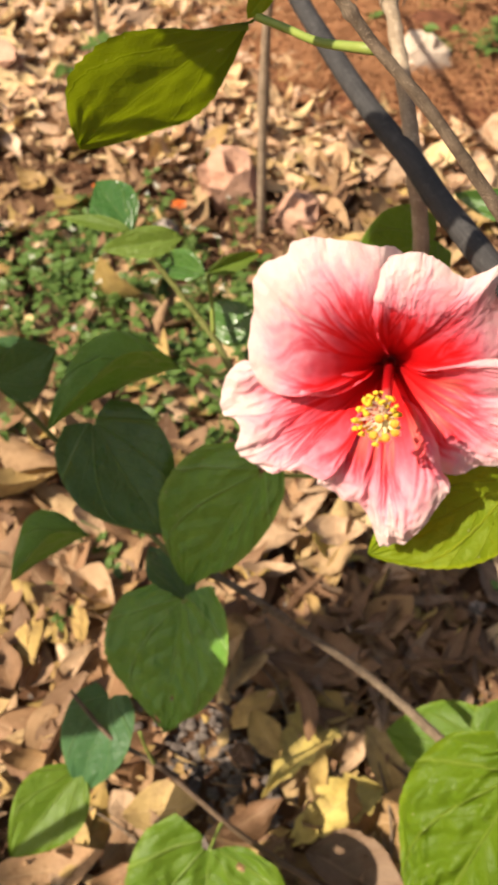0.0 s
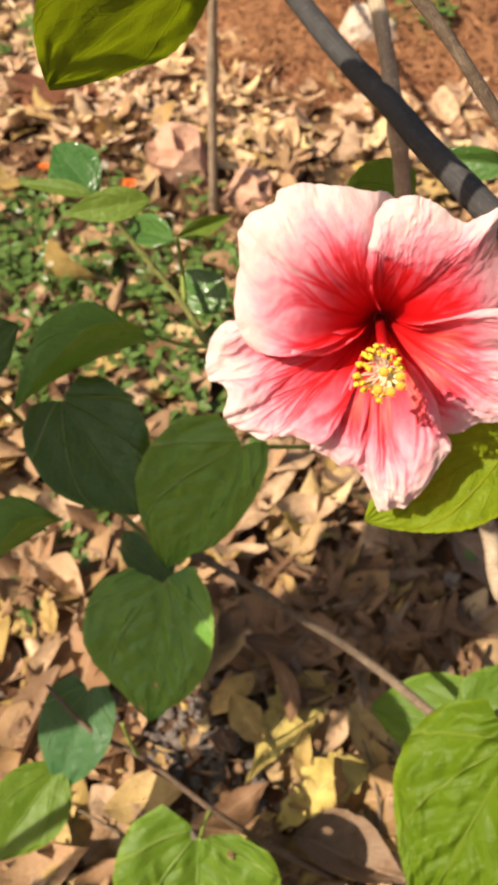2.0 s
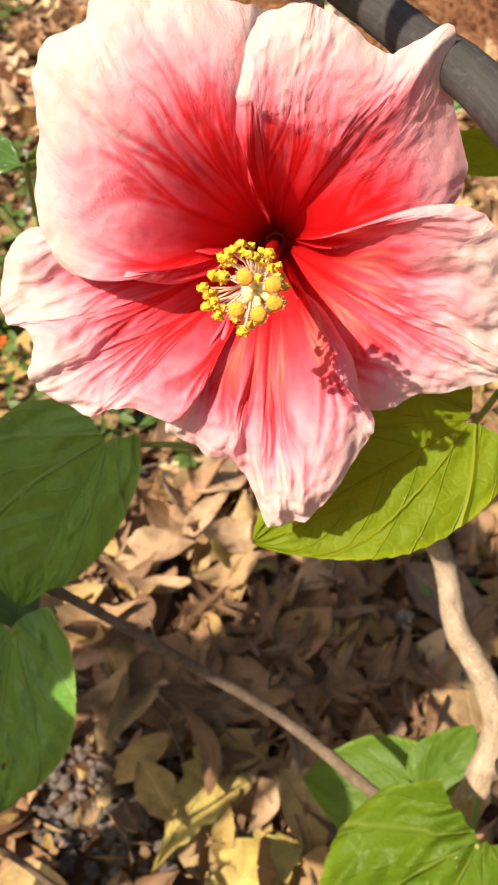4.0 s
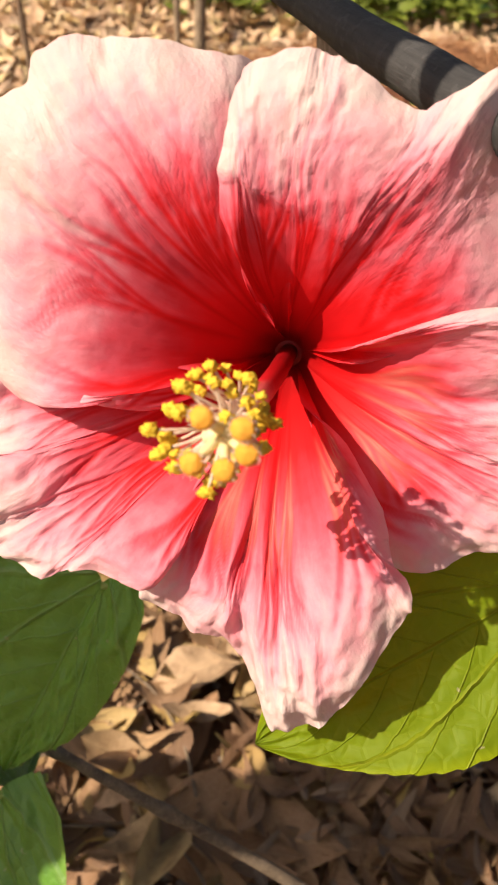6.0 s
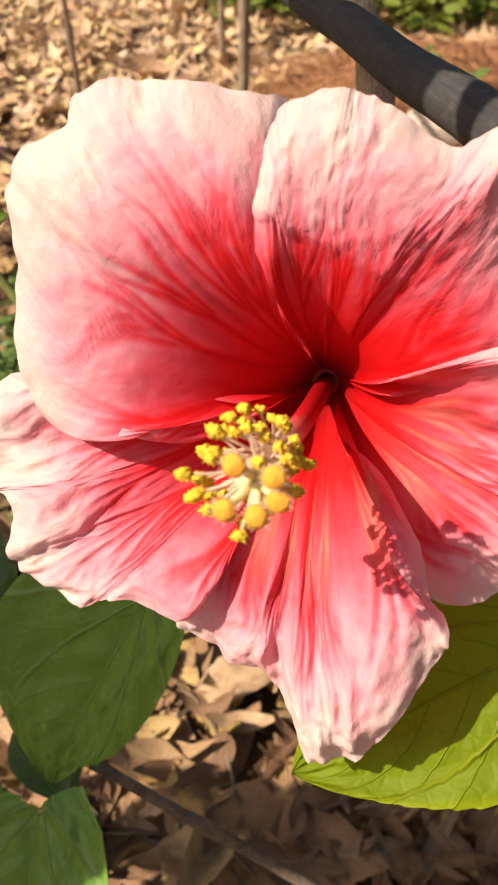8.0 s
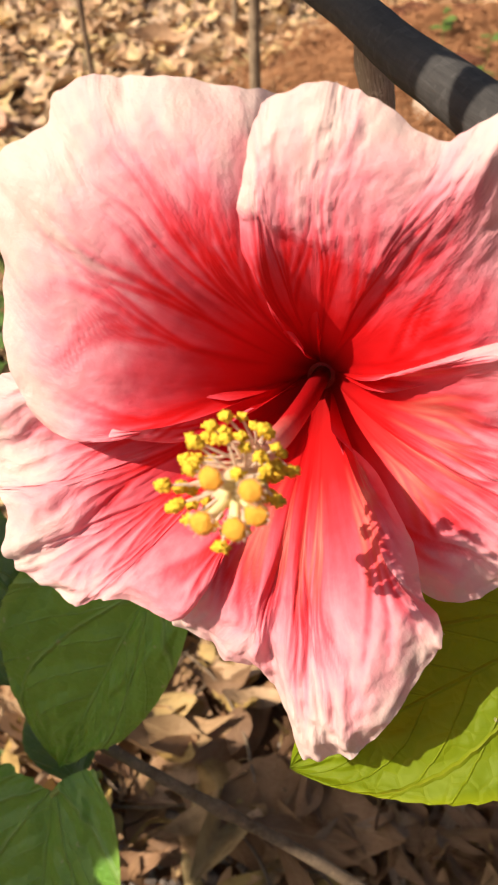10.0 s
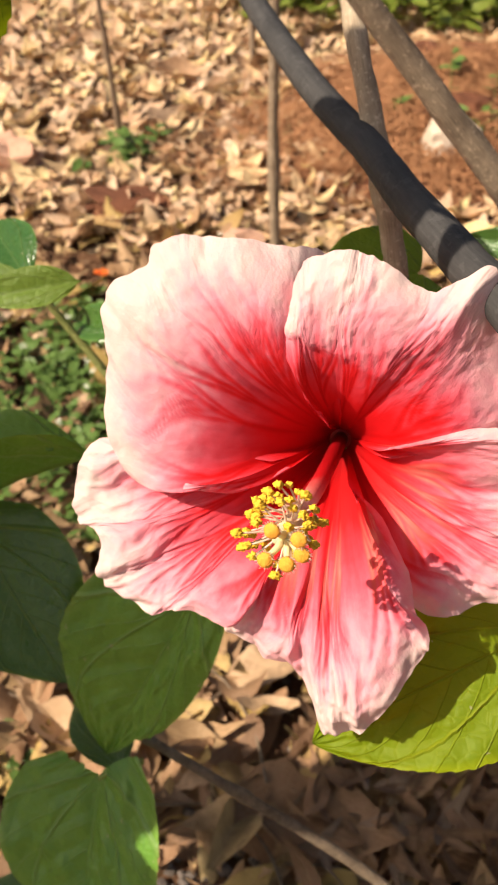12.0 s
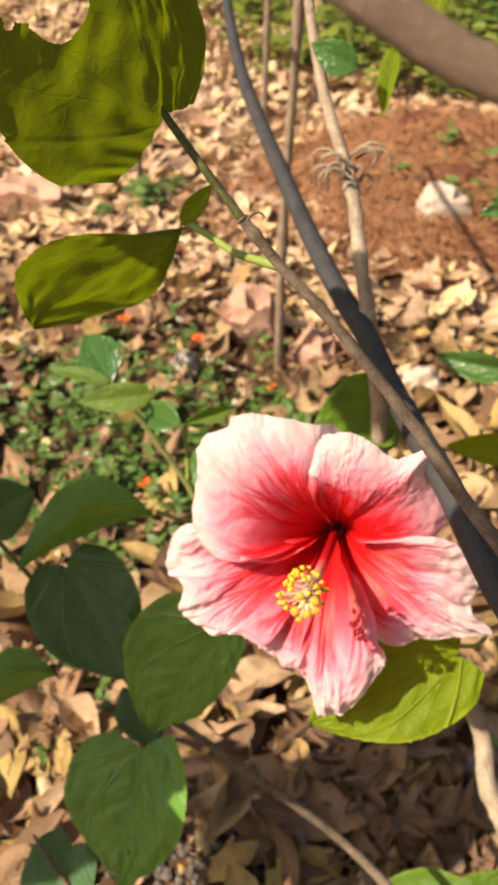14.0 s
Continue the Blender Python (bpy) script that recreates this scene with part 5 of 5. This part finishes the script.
rng = random.Random(77)
for kind, a, b, width in FALLEN:
    cx, cy = (a[0] + b[0]) / 2, (a[1] + b[1]) / 2
    fallen_leaf(kind, cx, cy, ground_height(cx, cy) + 0.020, math.atan2(b[1] - a[1], b[0] - a[0]), (rng.gauss(0, 9), rng.gauss(0, 9)), math.hypot(b[0] - a[0], b[1] - a[1]), width, rng)
for i in range(150):
    x, y = rng.uniform(-0.24, 0.30), rng.uniform(-0.14, 0.34)
    if in_weeds(x, y) > 0.45 or math.hypot((x + 0.05) / 0.06, (y + 0.018) / 0.065) < 1 or math.hypot((x + 0.03) / 0.035, (y - 0.085) / 0.03) < 1:
        continue
    kind = rng.choice(["tan", "brown", "brown", "brown", "tan", "grey", "ochre"])
    size = rng.uniform(0.028, 0.062)
    fallen_leaf(kind, x, y, ground_height(x, y) + rng.uniform(0.010, 0.018), rng.uniform(0, 6.28), (rng.gauss(0, 20), rng.gauss(0, 20)), size, size * rng.uniform(0.24, 0.46), rng)
for i in range(64):                                      # narrow, rolled brown leaves heaped under the flower
    x, y = rng.uniform(-0.015, 0.145), rng.uniform(0.025, 0.135)
    size = rng.uniform(0.030, 0.058)
    fallen_leaf(rng.choice(["brown", "brown", "brown", "grey"]), x, y, ground_height(x, y) + rng.uniform(0.019, 0.027), rng.uniform(0, 6.28), (rng.gauss(0, 32), rng.gauss(0, 14)), size, size * rng.uniform(0.16, 0.34), rng)


# ---- gravel, roots, weeds ----
def scatter_gravel():
    rng = random.Random(31)
    parts = []
    for i in range(1000):
        x, y = (rng.gauss(-0.05, 0.036), rng.gauss(-0.018, 0.036)) if i % 2 else (rng.uniform(-0.22, 0.25), rng.uniform(-0.16, 0.30))
        r = 0.0012 + 0.0052 * rng.random() ** 2.2
        v, f = lump_data((x, y, ground_height(x, y) + 0.4 * r), r, i * 0.37, (1, 0.8, 0.7), 0.5, 1)
        parts.append((v, f, [(0, 0)] * len(v)))
    v, f, _ = merge(parts)
    tagged(link_mesh("gravel", v, f, GRAVEL, None, None, False), "small grey gravel on dark soil", "gravel", kind="stuff")


scatter_gravel()


def scatter_roots():
    """Rusty fibrous roots over the mound of red earth."""
    rng = random.Random(41)
    parts = []
    clumps = [(rng.gauss(0.035, 0.14), rng.gauss(1.14, 0.14), rng.uniform(0.03, 0.07)) for _ in range(40)]
    for i in range(3200):
        cx, cy, cr = clumps[i % 40]
        x, y = rng.gauss(cx, cr), rng.gauss(cy, cr)
        t, step = rng.uniform(0, 6.283), rng.uniform(0.014, 0.038)
        pts = []
        for k in range(5):
            pts.append((x, y, ground_height(x, y) + rng.uniform(0.0, 0.030)))
            x, y, t = x + step * math.cos(t), y + step * math.sin(t), t + rng.gauss(0, 0.6)
        parts.append(tube_data(pts, [rng.uniform(0.0004, 0.0010)] * 5, 8, 3))
    v, f, u = merge(parts)
    tagged(link_mesh("root_fibres", v, f, ROOT, None, u), "rusty fibrous roots matted over red earth", "roots", kind="stuff")
    for i in range(9):
        x, y = rng.gauss(0.075, 0.13), rng.gauss(1.22, 0.10)
        stone("earth_clod", x, y, rng.uniform(0.05, 0.10), EARTH, "crumbling clod of red earth", (1.2, 0.9, 0.6), 20.0 + i)


scatter_roots()


def weed_sprig(rng, x, y, height, leaf, spread=0.6):
    """One low sprig: thin stem with paired small leaves."""
    parts = []
    z0 = ground_height(x, y)
    lean = (rng.gauss(0, spread) * height, rng.gauss(0, spread) * height)
    parts.append(tube_data([(x, y, z0), (x + lean[0] * 0.4, y + lean[1] * 0.4, z0 + height * 0.6), (x + lean[0], y + lean[1], z0 + height)], [0.0007, 0.0006, 0.0004], 5, 4))
    for k in range(rng.randint(4, 7)):
        t = rng.uniform(0.35, 1.0)
        a = rng.uniform(0, 6.283)
        b = np.array((x + lean[0] * t, y + lean[1] * t, z0 + height * t))
        size = leaf * rng.uniform(0.6, 1.25)
        tip = b + size * np.array((math.cos(a), math.sin(a), rng.uniform(-0.25, 0.45)))
        parts.append(blade_data(b, tip, size * rng.uniform(0.45, 0.62), (rng.gauss(0, 0.3), rng.gauss(0, 0.3), 1), fold=15, droop=0.1, serr=0, ns=4, nq=4, seed=k))
    return parts


def weeds(name, spots, height, leaf, mat, label, seed):
    rng = random.Random(seed)
    parts = []
    for x, y, n, r in spots:
        for _ in range(n):
            px, py = x + rng.gauss(0, r), y + rng.gauss(0, r)
            parts += weed_sprig(rng, px, py, height * rng.uniform(0.5, 1.3), leaf)
    v, f, u = merge(parts)
    return tagged(link_mesh(name, v, f, mat, None, u), label, "weeds", kind="stuff")


weeds("weed_patch", [(-0.31, 0.50, 75, 0.06), (-0.20, 0.42, 100, 0.06), (-0.12, 0.38, 80, 0.045), (-0.06, 0.31, 20, 0.03), (-0.30, 0.36, 70, 0.06), (-0.36, 0.44, 40, 0.05), (-0.18, 0.52, 22, 0.05), (-0.10, 0.50, 12, 0.03)], 0.030, 0.014, WEED, "low green weeds with small paired leaves", 51)
weeds("weed_patch", [(-0.18, 0.15, 10, 0.018), (-0.205, 0.10, 5, 0.015), (0.16, 0.16, 3, 0.012)], 0.025, 0.012, WEED, "low green weeds growing through dry leaves", 52)
weeds("weed_patch", [(-0.412, 0.988, 7, 0.02), (-0.394, 0.93, 3, 0.01), (0.06, 1.06, 6, 0.03), (0.13, 1.02, 5, 0.03)], 0.05, 0.026, WEED, "small green seedlings among dry leaves", 53)
weeds("creeper_patch", [(0.05, 1.80, 90, 0.10), (0.12, 1.62, 26, 0.06), (0.30, 1.66, 30, 0.08), (0.25, 1.95, 90, 0.12), (-0.12, 1.72, 40, 0.07), (-0.42, 2.02, 40, 0.10), (-0.30, 1.72, 30, 0.07), (-0.20, 1.95, 40, 0.10), (0.2, 2.3, 80, 0.15), (-0.5, 2.4, 50, 0.2)], 0.10, 0.040, WEED_LIGHT, "sunlit yellow-green creepers at the edge of the litter", 54)
# backdrop creepers take the shade-darkened leaf colour
weeds("creeper_patch", [(0.25, 2.10, 110, 0.14), (0.05, 2.35, 90, 0.15), (0.45, 1.9, 60, 0.12)], 0.16, 0.045, GREEN["shaded"], "green creepers behind the red mound, darkened as in shade", 55)


def wildflower(x, y, z, size, mat, label, count, seed):
    """A thin stalk with a tight head of small blooms."""
    rng = random.Random(seed)
    root = empty("wildflower", label, "wildflower", "wildflowers among the weeds")
    tube("stalk", [(x + 0.01, y, ground_height(x, y)), (x + 0.004, y, z * 0.6), (x, y, z)], [0.0008, 0.0007, 0.0006], WEED, root, n=8, seg=6)
    parts = []
    for i in range(count):
        c = (x + rng.gauss(0, size * 0.35), y + rng.gauss(0, size * 0.35), z + rng.uniform(-0.2, 0.5) * size)
        for k in range(5):
            a = k * 1.2566 + i
            d = size * 0.28
            parts.append(blade_data(c, (c[0] + d * math.cos(a), c[1] + d * math.sin(a), c[2] + d * 0.3), d * 0.8, (0, 0, 1), fold=10, droop=0.1, serr=0, ns=3, nq=2, seed=k))
    v, f, u = merge(parts)
    link_mesh("bloom", v, f, mat, root, u)
    return root


for i, (x, y, z) in enumerate([(-0.297, 0.555, 0.079), (-0.203, 0.539, 0.076), (-0.208, 0.345, 0.03), (-0.114, 0.52, 0.03)]):
    wildflower(x, y, z, 0.012, ORANGE_BLOOM, "small orange-red wildflower on a thin stalk", 9, 60 + i)
rng = random.Random(91)
for i in range(26):
    x, y = rng.choice([(-0.30, 0.47), (-0.19, 0.47), (-0.27, 0.36), (-0.22, 0.60)])
    x, y = x + rng.gauss(0, 0.035), y + rng.gauss(0, 0.04)
    wildflower(x, y, ground_height(x, y) + rng.uniform(0.04, 0.075), 0.005, WHITE_BLOOM, "tiny white wildflower on a thin stalk", 5, 100 + i)
